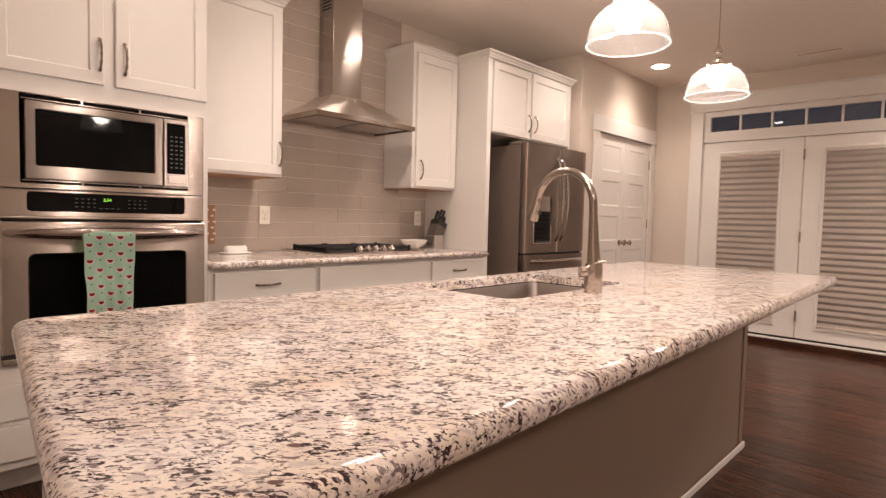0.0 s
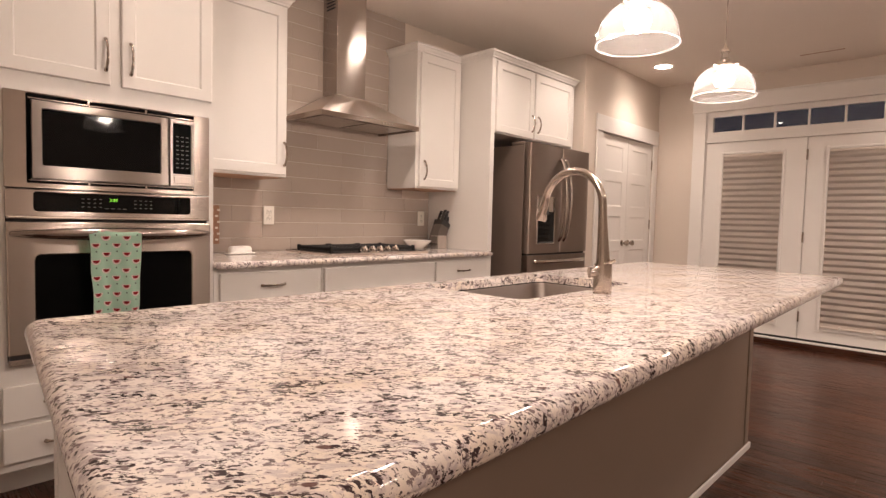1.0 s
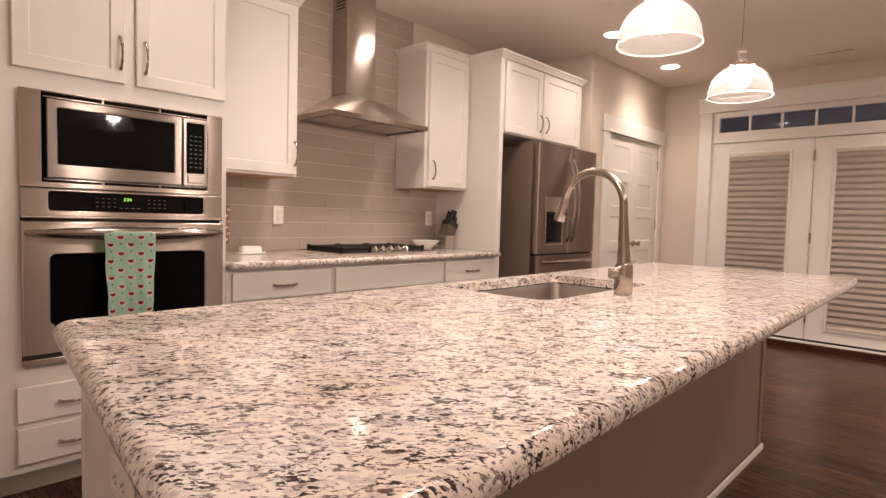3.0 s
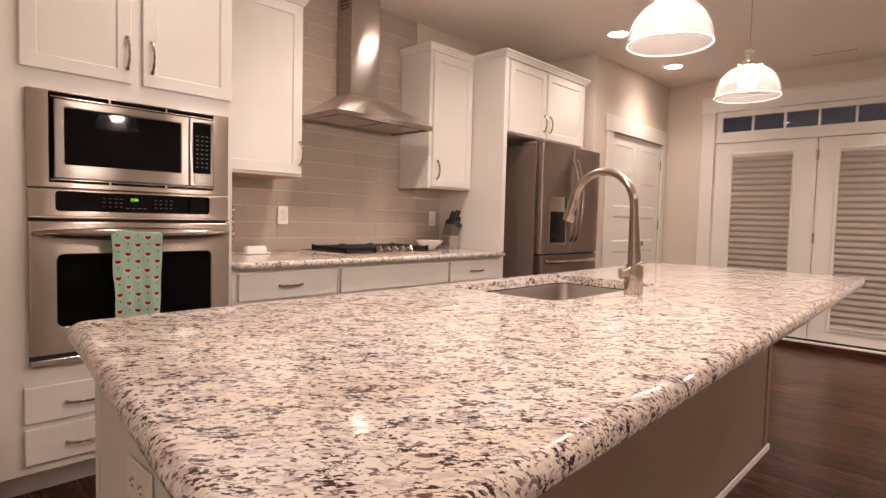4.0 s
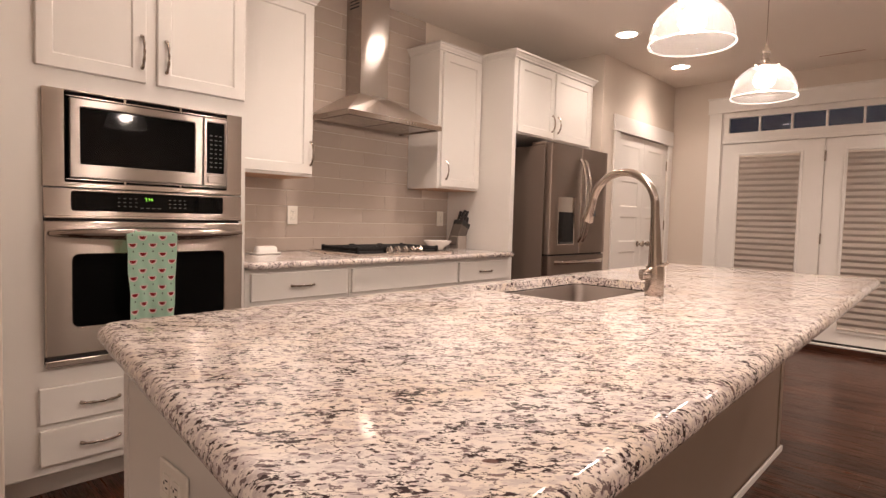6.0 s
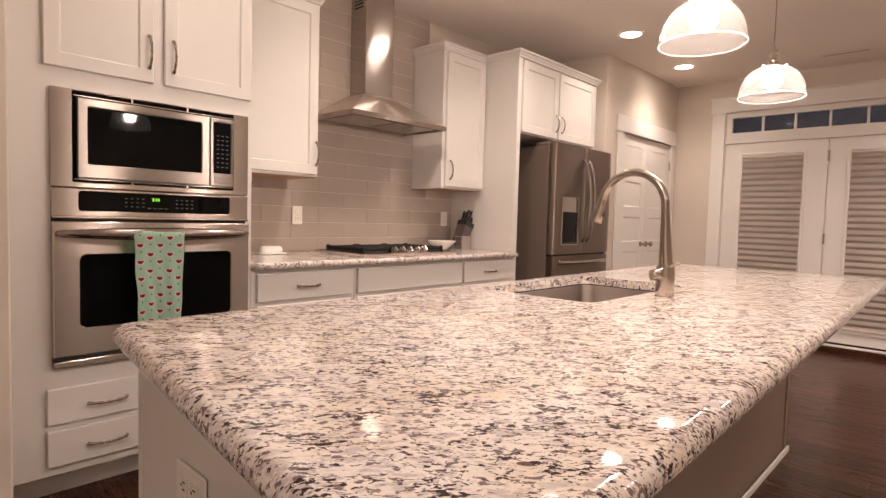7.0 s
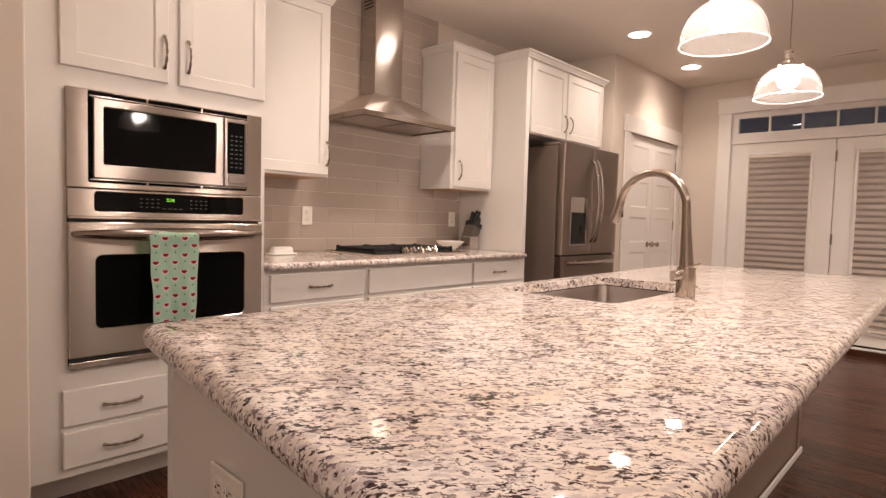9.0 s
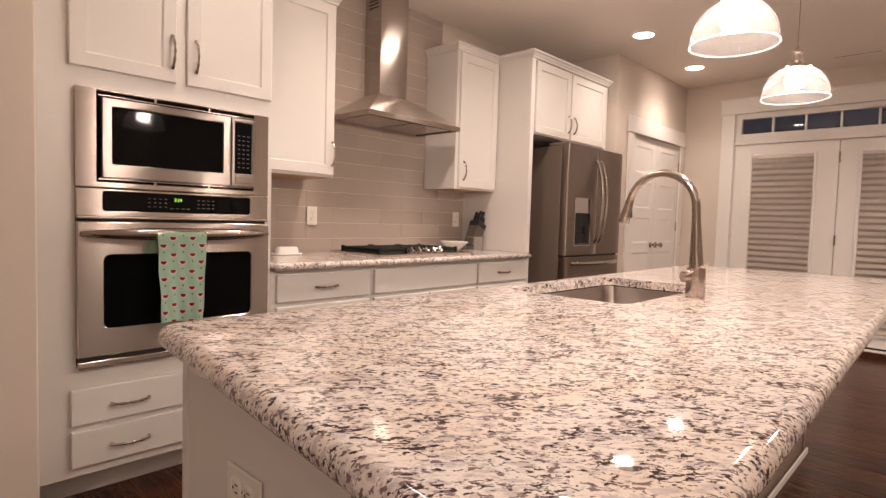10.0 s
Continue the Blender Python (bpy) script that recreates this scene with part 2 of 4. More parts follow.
M_TANWOOD = plain("tan_wood", (0.32, 0.275, 0.24), 0.5, spread=0.12, scale=25)
M_CLAY = plain("terracotta_cloth", (0.36, 0.20, 0.13), 0.9, spread=0.15, scale=60, relief=0.5)
M_SHADE = plain("pleated_fabric", (0.74, 0.65, 0.57), 0.9, spread=0.04, scale=12, relief=0.3)
M_GROUT = plain("grout", (0.66, 0.58, 0.52), 0.85, spread=0.06, scale=40)
M_GRANITE = granite_material()
M_TILE = tile_material()
M_PLANK = plank_material()
M_TOWEL = towel_material()
M_PANE = glass_material("window_glass", (0.92, 0.95, 1.0))
M_SEEDED = seeded_material("seeded_glass", [(0.523, 0.0), (0.550, 0.046)])
M_LIP = seeded_material("ground_glass_lip", [(0.2, 0.055), (0.8, 0.085)])
M_BULB = glow("bulb_glow", (1.0, 0.83, 0.728), BULB_GLOW)
M_LENS = glow("can_lens_glow", (1.0, 0.84, 0.72), 24.0)
M_CLOCK = glow("clock_digits", (0.28, 0.85, 0.06), 0.6)


# ---- mesh tools ----
ORIGIN = {}


def thing(name, at, label, category, group="", kind=""):
    """An Empty at the base of a thing; its parts hang under it."""
    o = new(name)
    o.empty_display_size = 0.05
    o.location = at
    ORIGIN[o] = Vector(at)
    return tagged(o, label, category, group, kind)


def link(name, bm, mat, at=(0, 0, 0), smooth=False):
    me = bpy.data.meshes.new(name)
    bm.normal_update()
    if smooth:
        for f in bm.faces:
            f.smooth = True
    if any(at):
        bmesh.ops.translate(bm, verts=bm.verts, vec=-Vector(at))
    bm.to_mesh(me)
    bm.free()
    me.materials.append(mat)
    if smooth:
        me.set_sharp_from_angle(angle=radians(40))
    o = new(name, me)
    return o


def part(name, bm, mat, parent, label="", smooth=False):
    """One mesh under a thing or a part, from a bmesh in world metres."""
    at = ORIGIN[parent]
    o = link(name, bm, mat, at, smooth)
    o.parent = parent
    ORIGIN[o] = at
    if label:
        tagged(o, label)
    return o


def setting(name, bm, mat, label, category, smooth=False):
    o = link(name, bm, mat, smooth=smooth)
    ORIGIN[o] = Vector((0, 0, 0))
    return tagged(o, label, category, kind="structure")


def box(x0, x1, y0, y1, z0, z1, bev=0.0, seg=2, into=None):
    bm = bmesh.new()
    bmesh.ops.create_cube(bm, size=1.0, matrix=Matrix.LocRotScale(((x0 + x1) / 2, (y0 + y1) / 2, (z0 + z1) / 2), None, (x1 - x0, y1 - y0, z1 - z0)))
    if bev:
        bmesh.ops.bevel(bm, geom=bm.edges[:], offset=bev, segments=seg, affect="EDGES", profile=0.5)
    return join(into, bm) if into else bm


def join(a, b):
    me = bpy.data.meshes.new("tmp")
    b.to_mesh(me)
    b.free()
    a.from_mesh(me)
    bpy.data.meshes.remove(me)
    return a


def turned(bm, m):
    bmesh.ops.transform(bm, matrix=m, verts=bm.verts)
    return bm


def lathe(profile, at, seg=32, caps=True):
    """Turn (radius, height) pairs round the upright axis at a place."""
    bm = bmesh.new()
    rings = []
    for r, z in profile:
        rings.append([bm.verts.new((at[0] + r * math.cos(2 * math.pi * i / seg), at[1] + r * math.sin(2 * math.pi * i / seg), at[2] + z)) for i in range(seg)])
    for a, b in zip(rings, rings[1:]):
        for i in range(seg):
            bm.faces.new((a[i], a[(i + 1) % seg], b[(i + 1) % seg], b[i]))
    if caps:
        bm.faces.new(rings[0][::-1])
        bm.faces.new(rings[-1])
    bmesh.ops.recalc_face_normals(bm, faces=bm.faces[:])
    return bm


def rod(a, b, r0, r1=None, seg=16):
    """A round bar from a to b."""
    a, b = Vector(a), Vector(b)
    r1 = r0 if r1 is None else r1
    bm = lathe([(r0, 0), (r1, (b - a).length)], (0, 0, 0), seg)
    return turned(bm, Matrix.Translation(a) @ (b - a).to_track_quat("Z", "Y").to_matrix().to_4x4())


def tube(points, radii, seg=14, flat=1.0):
    """A tube through points with a radius at each; flat squashes it across its second axis."""
    pts = [Vector(p) for p in points]
    bm = bmesh.new()
    rings, side = [], None
    for i, p in enumerate(pts):
        d = (pts[min(i + 1, len(pts) - 1)] - pts[max(i - 1, 0)]).normalized()
        if side is None:
            side = d.cross(Vector((0.31, 0.2, 0.93))).normalized()
        side = (side - d * side.dot(d)).normalized()
        up = d.cross(side)
        r = radii[i] if isinstance(radii, (list, tuple)) else radii
        rings.append([bm.verts.new(p + side * (r * math.cos(2 * math.pi * k / seg)) + up * (r * flat * math.sin(2 * math.pi * k / seg))) for k in range(seg)])
    for a, b in zip(rings, rings[1:]):
        for k in range(seg):
            bm.faces.new((a[k], a[(k + 1) % seg], b[(k + 1) % seg], b[k]))
    bm.faces.new(rings[0][::-1])
    bm.faces.new(rings[-1])
    bmesh.ops.recalc_face_normals(bm, faces=bm.faces[:])
    return bm


def panelled(x0, x1, z0, z1, y, thick, stile, depth=0.008, panels=None, slope=0.006):
    """A leaf that faces -y with sunk panels: front at y. panels: list of (z0, z1) sunk fields; one by default."""
    bm = bmesh.new()
    e = 0.003

    def ring(a0, a1, c0, c1, yy):
        return [bm.verts.new(v) for v in ((a0, yy, c0), (a1, yy, c0), (a1, yy, c1), (a0, yy, c1))]

    def bridge(a, b):
        for i in range(4):
            bm.faces.new((a[i], a[(i + 1) % 4], b[(i + 1) % 4], b[i]))

    back = ring(x0, x1, z0, z1, y + thick)
    edge = ring(x0, x1, z0, z1, y + e)
    bm.faces.new(back[::-1])
    bridge(back, edge)
    fields = panels or [(z0 + stile, z1 - stile)]
    zs = [z0 + e] + [z for f in fields for z in f] + [z1 - e]
    xs = [x0 + e, x0 + stile, x1 - stile, x1 - e]
    grid = [[bm.verts.new((x, y, z)) for x in xs] for z in zs]
    for j in range(len(zs) - 1):
        for i in range(3):
            q = (grid[j][i], grid[j][i + 1], grid[j + 1][i + 1], grid[j + 1][i])
            if i == 1 and j % 2 == 1:
                inner = ring(xs[1] + slope, xs[2] - slope, zs[j] + slope, zs[j + 1] - slope, y + depth)
                bridge(q, inner)
                bm.faces.new(inner)
            else:
                bm.faces.new(q)
    n = len(zs) - 1
    loops = [[edge[0], edge[1], grid[0][3], grid[0][2], grid[0][1], grid[0][0]],
             [edge[2], edge[3], grid[n][0], grid[n][1], grid[n][2], grid[n][3]],
             [edge[1], edge[2]] + [grid[j][3] for j in range(n, -1, -1)],
             [edge[3], edge[0]] + [grid[j][0] for j in range(n + 1)]]
    for l in loops:
        bm.faces.new(l)
    bmesh.ops.recalc_face_normals(bm, faces=bm.faces[:])
    return bm


def crown(x0, x1, y0, y1, z, height=0.055, out=0.032, left=1, right=1):
    """A stepped crown moulding round the front and the free sides of a cabinet's top."""
    prof = [(0.002, 0.0), (0.009, 0.002), (0.010, 0.012), (0.016, 0.020), (out * 0.7, height * 0.62), (out, height * 0.72), (out, height * 0.94), (out - 0.004, height)]
    bm = bmesh.new()
    rings = []
    for o, h in prof:
        a, b = x0 - o * left, x1 + o * right
        rings.append([bm.verts.new(v) for v in ((a, y1, z + h), (a, y0 - o, z + h), (b, y0 - o, z + h), (b, y1, z + h))])
    for a, b in zip(rings, rings[1:]):
        for i in range(3):
            bm.faces.new((a[i], a[i + 1], b[i + 1], b[i]))
    bm.faces.new(rings[-1])
    bm.faces.new(rings[0][::-1])
    for a, b in zip(rings, rings[1:]):
        bm.faces.new((a[3], a[0], b[0], b[3]))
    bmesh.ops.recalc_face_normals(bm, faces=bm.faces[:])
    return bm


def bow_pull(p, q, y, stand=0.030, r=0.0052):
    """A bowed bar pull between two posts p and q (x, z) on a front at y that faces -y."""
    (x0, z0), (x1, z1) = p, q
    pts, rad = [], []
    for i in range(33):
        s = i / 32
        pts.append((x0 + (x1 - x0) * s, y - 0.002 - stand * math.sin(math.pi * s) ** 0.55, z0 + (z1 - z0) * s))
        rad.append(r * (1.25 - 0.35 * math.sin(math.pi * s)) * (1.0 + 0.20 * math.cos(8 * math.pi * s)))
    return tube(pts, rad, 12)


# ---- structure ----
BACK, EAST, PANTRY = 3.30, 6.10, 2.615
XW, YS = -2.6, -3.6

setting("floor", box(XW - 0.1, EAST + 0.5, YS - 0.1, 3.5, -0.15, -0.016), M_DARK, "dark subfloor under the wooden planks", "floor")
setting("ceiling", box(XW, EAST + 0.12, YS, 3.42, CEIL, CEIL + 0.12), M_CEIL, "smooth painted beige-white ceiling", "ceiling")
setting("wall_north", box(XW, EAST + 0.12, BACK, BACK + 0.12, -0.016, CEIL), M_WALL, "greige painted kitchen wall", "wall")
setting("wall_west", box(XW - 0.12, XW, YS, 3.42, -0.016, CEIL), M_WALL, "greige painted wall", "wall")
setting("wall_south", box(XW, EAST + 0.12, YS - 0.12, YS, -0.016, CEIL), M_WALL, "greige painted wall", "wall")
setting("wall_return", box(XW, 0.194, 2.45, BACK - 0.001, -0.016, CEIL, 0.006), M_WALL, "greige painted wall end beside the oven cabinet", "wall")

# pantry closet: front wall with an opening, and its side
P0, P1, PH = 4.815, 5.965, 2.005
w = box(4.48, P0, PANTRY, PANTRY + 0.12, -0.016, CEIL)
box(P1, EAST - 0.001, PANTRY, PANTRY + 0.12, -0.016, CEIL, into=w)
box(P0, P1, PANTRY, PANTRY + 0.12, PH, CEIL, into=w)
box(4.48, 4.60, PANTRY + 0.12, BACK - 0.001, -0.016, CEIL, into=w)
bmesh.ops.remove_doubles(w, verts=w.verts, dist=0.0005)
setting("wall_pantry", w, M_WALL, "greige painted wall of the pantry closet", "wall")

# east wall with the french door opening
D0, D1, DH = 0.28, 2.110, 2.325
w = box(EAST, EAST + 0.12, D1, BACK, -0.016, CEIL)
box(EAST, EAST + 0.12, YS, D0, -0.016, CEIL, into=w)
box(EAST, EAST + 0.12, D0, D1, DH, CEIL, into=w)
setting("wall_east", w, M_WALL, "greige painted wall round the french doors", "wall")

# casings
w = box(EAST - 0.022, EAST - 0.002, D1 - 0.004, D1 + 0.122, 0, DH, 0.003)
box(EAST - 0.022, EAST - 0.002, D0 - 0.122, D0 + 0.004, 0, DH, 0.003, into=w)
box(EAST - 0.026, EAST - 0.002, D0 - 0.135, D1 + 0.135, DH, DH + 0.130, 0.003, into=w)
box(EAST - 0.036, EAST - 0.002, D0 - 0.145, D1 + 0.145, DH + 0.130, DH + 0.148, 0.003, into=w)
box(EAST - 0.030, EAST - 0.002, D0 - 0.138, D1 + 0.138, DH - 0.012, DH + 0.002, 0.003, into=w)
setting("trim_french_doors", w, M_TRIM, "wide flat white casing round the french doors", "door casing")
w = box(P0 - 0.105, P0 + 0.004, PANTRY - 0.020, PANTRY - 0.002, 0, PH, 0.003)
box(P1 - 0.004, P1 + 0.095, PANTRY - 0.020, PANTRY - 0.002, 0, PH, 0.003, into=w)
box(P0 - 0.118, P1 + 0.108, PANTRY - 0.021, PANTRY - 0.002, PH + 0.012, PH + 0.150, 0.003, into=w)
box(P0 - 0.128, P1 + 0.116, PANTRY - 0.027, PANTRY - 0.002, PH - 0.002, PH + 0.013, 0.003, into=w)
setting("trim_pantry", w, M_TRIM, "flat white casing round the pantry doors", "door casing")
w = box(EAST - 0.016, EAST - 0.002, D1 + 0.124, PANTRY - 0.022, 0, 0.13, 0.004)
box(4.49, P0 - 0.108, PANTRY - 0.016, PANTRY - 0.002, 0, 0.13, 0.004, into=w)
box(XW, 0.192, 2.434, 2.448, 0, 0.10, 0.004, into=w)
setting("baseboard", w, M_TRIM, "white painted baseboard", "baseboard")


def hinge(name, x, y, z, parent, axis):
    bm = rod((x, y, z - 0.05), (x, y, z + 0.05), 0.007, seg=10)
    box(x - (0.002 if axis == "x" else 0.008), x + (0.006 if axis == "x" else 0.008), y - (0.008 if axis == "x" else 0.002), y + (0.008 if axis == "x" else 0.006), z - 0.045, z + 0.045, 0.001, into=bm)
    return part(name, bm, M_NICKEL, parent, "satin nickel hinge")


# pantry doors: two leaves with five sunk fields each
def pantry_door(x0, x1, name, hinge_x, knob_x):
    d = thing(name, ((x0 + x1) / 2, PANTRY + 0.04, 0), "white moulded five-panel pantry door leaf, closed", "door", "pantry doors", "structure")
    fields = [(0.285 + 0.342 * i, 0.285 + 0.342 * i + 0.245) for i in range(5)]
    part("leaf", panelled(x0, x1, 0.012, PH - 0.006, PANTRY + 0.004, 0.035, 0.105, 0.0055, fields, 0.012), M_TRIM, d)
    for z in (0.28, 1.14, 1.78):
        hinge("hinge", hinge_x, PANTRY - 0.001, z, d, "y")
    k = lathe([(0.030, 0), (0.030, 0.006), (0.012, 0.010), (0.010, 0.028), (0.020, 0.036), (0.028, 0.050), (0.026, 0.062), (0.014, 0.070)], (0, 0, 0), 24)
    part("knob", turned(k, Matrix.Translation((knob_x, PANTRY + 0.005, 0.945)) @ Matrix.Rotation(radians(90), 4, "X")), M_NICKEL, d, "round satin nickel knob", True)


PM = (P0 + P1) / 2
pantry_door(P0 + 0.004, PM - 0.0012, "door_1", P0 + 0.006, PM - 0.065)
pantry_door(PM + 0.0012, P1 - 0.004, "door_2", P1 - 0.006, PM + 0.065)


# french doors, each a glazed leaf that faces -x
def glazed_leaf(y0, y1, z0, z1, gy0, gy1, gz0, gz1, x):
    bm = box(x, x + 0.044, y0, gy0, z0, z1, 0.002)
    box(x, x + 0.044, gy1, y1, z0, z1, 0.002, into=bm)
    box(x + 0.0005, x + 0.0435, gy0 - 0.001, gy1 + 0.001, z0, gz0, 0.0, into=bm)
    box(x + 0.0005, x + 0.0435, gy0 - 0.001, gy1 + 0.001, gz1, z1, 0.0, into=bm)
    return bm


def french_door(name, y0, y1, s0, s1, hinges):
    d = thing(name, (EAST + 0.02, (y0 + y1) / 2, 0), "white french door leaf with one tall pane, closed", "door", "french doors", "structure")
    x = EAST + 0.012
    g0, g1, gz0, gz1 = s0 + 0.02, s1 - 0.02, 0.25, 1.85
    part("frame", glazed_leaf(y0, y1, 0.094, 1.995, g0, g1, gz0, gz1, x), M_TRIM, d)
    b = box(x - 0.012, x + 0.002, g0 - 0.046, g0 - 0.023, gz0 - 0.06, gz1 + 0.046, 0.004)
    box(x - 0.012, x + 0.002, g1 + 0.023, g1 + 0.046, gz0 - 0.06, gz1 + 0.046, 0.004, into=b)
    box(x - 0.0115, x + 0.002, g0 - 0.024, g1 + 0.024, gz1 + 0.021, gz1 + 0.044, 0.004, into=b)
    box(x - 0.0115, x + 0.002, g0 - 0.024, g1 + 0.024, gz0 - 0.058, gz0 - 0.036, 0.004, into=b)
    part("glazing_bead", b, M_TRIM, d)
    o = part("pane", box(x + 0.020, x + 0.024, g0, g1, gz0, gz1), M_PANE, d, "clear door glass against the dusk")
    o.visible_shadow = False
    for z in hinges:
        hinge("hinge", EAST - 0.001, y1 + 0.003 if name == "door_4" else y0 - 0.003, z, d, "x")
    return d


french_door("door_3", 1.200, 2.098, 1.397, 1.925, ())
french_door("door_4", 0.292, 1.190, 0.470, 1.018, (0.304, 1.054, 1.830))


def pleated_shade(y0, y1, z0, z1):
    """A shade of folded fabric in front of the pane: folds in cross-section, head rail, bottom rail and two tabs."""
    x = EAST + 0.010
    s = thing("pleated_shade", (x, (y0 + y1) / 2, z0), "beige pleated fabric shade drawn down over a french door pane", "window shade", "door shades")
    pitch = 0.0585
    n = int((z1 - z0 - 0.03) / pitch)
    bm = bmesh.new()
    rows = []
    for i in range(n + 1):
        zt = z1 - 0.022 - i * pitch
        for dz, dx in ((0, 0.0), (-0.032, -0.0105), (-0.038, -0.0100)):
            sag = 0.0015 * math.sin(i * 1.7)
            rows.append([bm.verts.new((x + dx, y0 + (y1 - y0) * k / 6, zt + dz + sag * math.sin(k * 1.3))) for k in range(7)])
    for a, b in zip(rows, rows[1:]):
        for k in range(6):
            bm.faces.new((a[k], a[k + 1], b[k + 1], b[k]))
    bmesh.ops.solidify(bm, geom=bm.faces[:], thickness=0.0012)
    part("fabric", bm, M_SHADE, s)
    part("head_rail", box(x - 0.014, x + 0.001, y0, y1, z1 - 0.022, z1, 0.003), M_SHADE, s)
    part("bottom_rail", box(x - 0.016, x + 0.001, y0, y1, z0, z0 + 0.016, 0.003), M_SHADE, s)
    for k in (0.28, 0.74):
        yy = y1 - (y1 - y0) * k
        part("tab", box(x - 0.024, x - 0.014, yy - 0.008, yy + 0.008, z0 - 0.012, z0 + 0.026, 0.002), M_PLASTIC, s, "small white plastic tab")


pleated_shade(1.397, 1.925, 0.223, 1.868)
pleated_shade(0.470, 1.018, 0.223, 1.868)

# door frame, threshold and transom window
fr = box(EAST - 0.001, EAST + 0.10, D1 - 0.012, D1, 0, DH, 0.0)
box(EAST - 0.001, EAST + 0.10, D0, D0 + 0.012, 0, DH, into=fr)
box(EAST - 0.004, EAST + 0.10, D0 + 0.012, D1 - 0.012, 1.998, 2.036, 0.003, into=fr)
box(EAST + 0.0, EAST + 0.10, D0 + 0.012, D1 - 0.012, DH - 0.012, DH, 0.0, into=fr)
box(EAST + 0.058, EAST + 0.075, 1.165, 1.225, 0.03, 1.999, into=fr)
box(EAST + 0.026, EAST + 0.0575, 1.1915, 1.1985, 0.10, 1.994, into=fr)
box(EAST + 0.058, EAST + 0.075, D1 - 0.045, D1 - 0.0125, 0.03, 1.999, into=fr)
box(EAST + 0.058, EAST + 0.075, D0 + 0.0125, D0 + 0.045, 0.03, 1.999, into=fr)
box(EAST + 0.058, EAST + 0.075, D0 + 0.05, D1 - 0.05, 1.970, 1.9985, into=fr)
setting("trim_door_frame", fr, M_TRIM, "white frame and head of the french doors", "door frame")
setting("trim_sill", box(EAST - 0.034, EAST + 0.10, D0 + 0.012, D1 - 0.012, -0.01, 0.057, 0.006), M_PLANK, "added floor-wood filler strip under the french doors", "door sill")
setting("trim_threshold", box(EAST - 0.03, EAST + 0.10, D0 + 0.012, D1 - 0.012, 0.058, 0.073, 0.004), M_TRIM, "white threshold under the french doors", "threshold")
setting("trim_weather_strip", box(EAST + 0.016, EAST + 0.05, D0 + 0.012, D1 - 0.012, 0.074, 0.093), M_DARK, "dark strip in the gap under the french doors", "weather strip")

win = thing("window_1", (EAST + 0.03, (D0 + D1) / 2, 2.04), "white transom window of six small panes over the french doors", "window", kind="structure")
T0, T1 = 2.106, 2.258
Y0, PITCH = 2.044, 0.2815
sash = box(EAST + 0.006, EAST + 0.05, D0 + 0.013, D1 - 0.013, 2.037, T0, 0.002)
box(EAST + 0.006, EAST + 0.05, D0 + 0.013, D1 - 0.013, T1, DH - 0.013, 0.002, into=sash)
box(EAST + 0.0065, EAST + 0.0495, Y0, D1 - 0.013, T0 - 0.001, T1 + 0.001, 0, into=sash)
box(EAST + 0.0065, EAST + 0.0495, D0 + 0.013, Y0 - 6 * PITCH, T0 - 0.001, T1 + 0.001, 0, into=sash)
part("sash", sash, M_TRIM, win)
for i in range(1, 6):
    y = Y0 - i * PITCH
    part("muntin", box(EAST + 0.010, EAST + 0.045, y - 0.009, y + 0.009, T0, T1, 0.001), M_TRIM, win)
for i in range(6):
    a = Y0 - i * PITCH
    o = part("pane", box(EAST + 0.026, EAST + 0.030, a - PITCH + 0.009, a - 0.009, T0, T1), M_PANE, win, "clear pane with deep blue dusk behind")
    o.visible_shadow = False

# ceiling vent
v = thing("ceiling_vent", (5.68, 1.05, CEIL), "narrow white slot vent set in the ceiling", "vent")
f = box(5.650, 5.662, 0.885, 1.22, CEIL - 0.006, CEIL - 0.001, 0.001)
box(5.698, 5.710, 0.885, 1.22, CEIL - 0.006, CEIL - 0.001, 0.001, into=f)
part("frame", f, M_CEIL, v)
part("slot", box(5.663, 5.697, 0.89, 1.215, CEIL - 0.003, CEIL - 0.001), M_RAW_AND_SHADE, v, "shaded slot of the vent")


# recessed lights
def can_light(x, y):
    c = thing("recessed_light", (x, y, CEIL), "round white recessed ceiling light, switched on; some of these are added fill", "ceiling light", "recessed lights")
    part("trim_ring", lathe([(0.074, -0.002), (0.077, -0.007), (0.092, -0.005), (0.096, -0.001)], (x, y, CEIL), 40, False), M_TRIM, c, "white trim ring", True)
    part("lens", lathe([(0.075, -0.004), (0.060, -0.006), (0.02, -0.007)], (x, y, CEIL), 32), M_LENS, c, "glowing frosted lens", True)
    return c


for cx, cy, watts in CANS + FILL_CANS:
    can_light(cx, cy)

# ---- oven cabinet ----
FACE = 2.65
OX0, OX1 = 0.199, 1.132
oc = thing("oven_cabinet", ((OX0 + OX1) / 2, 2.98, 0), "tall white cabinet housing a microwave and a wall oven", "cabinet")
part("side", box(OX0, 0.345, FACE, BACK - 0.003, 0.137, 2.36), M_WHITE, oc)
part("side", box(1.105, OX1, FACE, BACK - 0.003, 0.137, 2.36), M_WHITE, oc)
part("upper_body", box(0.345, 1.105, FACE, BACK - 0.003, 1.592, 2.36), M_WHITE, oc)
part("lower_body", box(0.345, 1.105, FACE, BACK - 0.003, 0.137, 0.547), M_WHITE, oc)
part("back", box(0.3455, 1.1045, 3.28, BACK - 0.003, 0.55, 1.59), M_WHITE, oc)
part("toe_kick", box(OX0 + 0.01, OX1, FACE + 0.166, FACE + 0.180, 0, 0.136), M_WHITE, oc)
part("shoe_trim", box(OX0 + 0.01, OX1, FACE + 0.150, FACE + 0.165, 0, 0.078, 0.006), M_TRIM, oc)
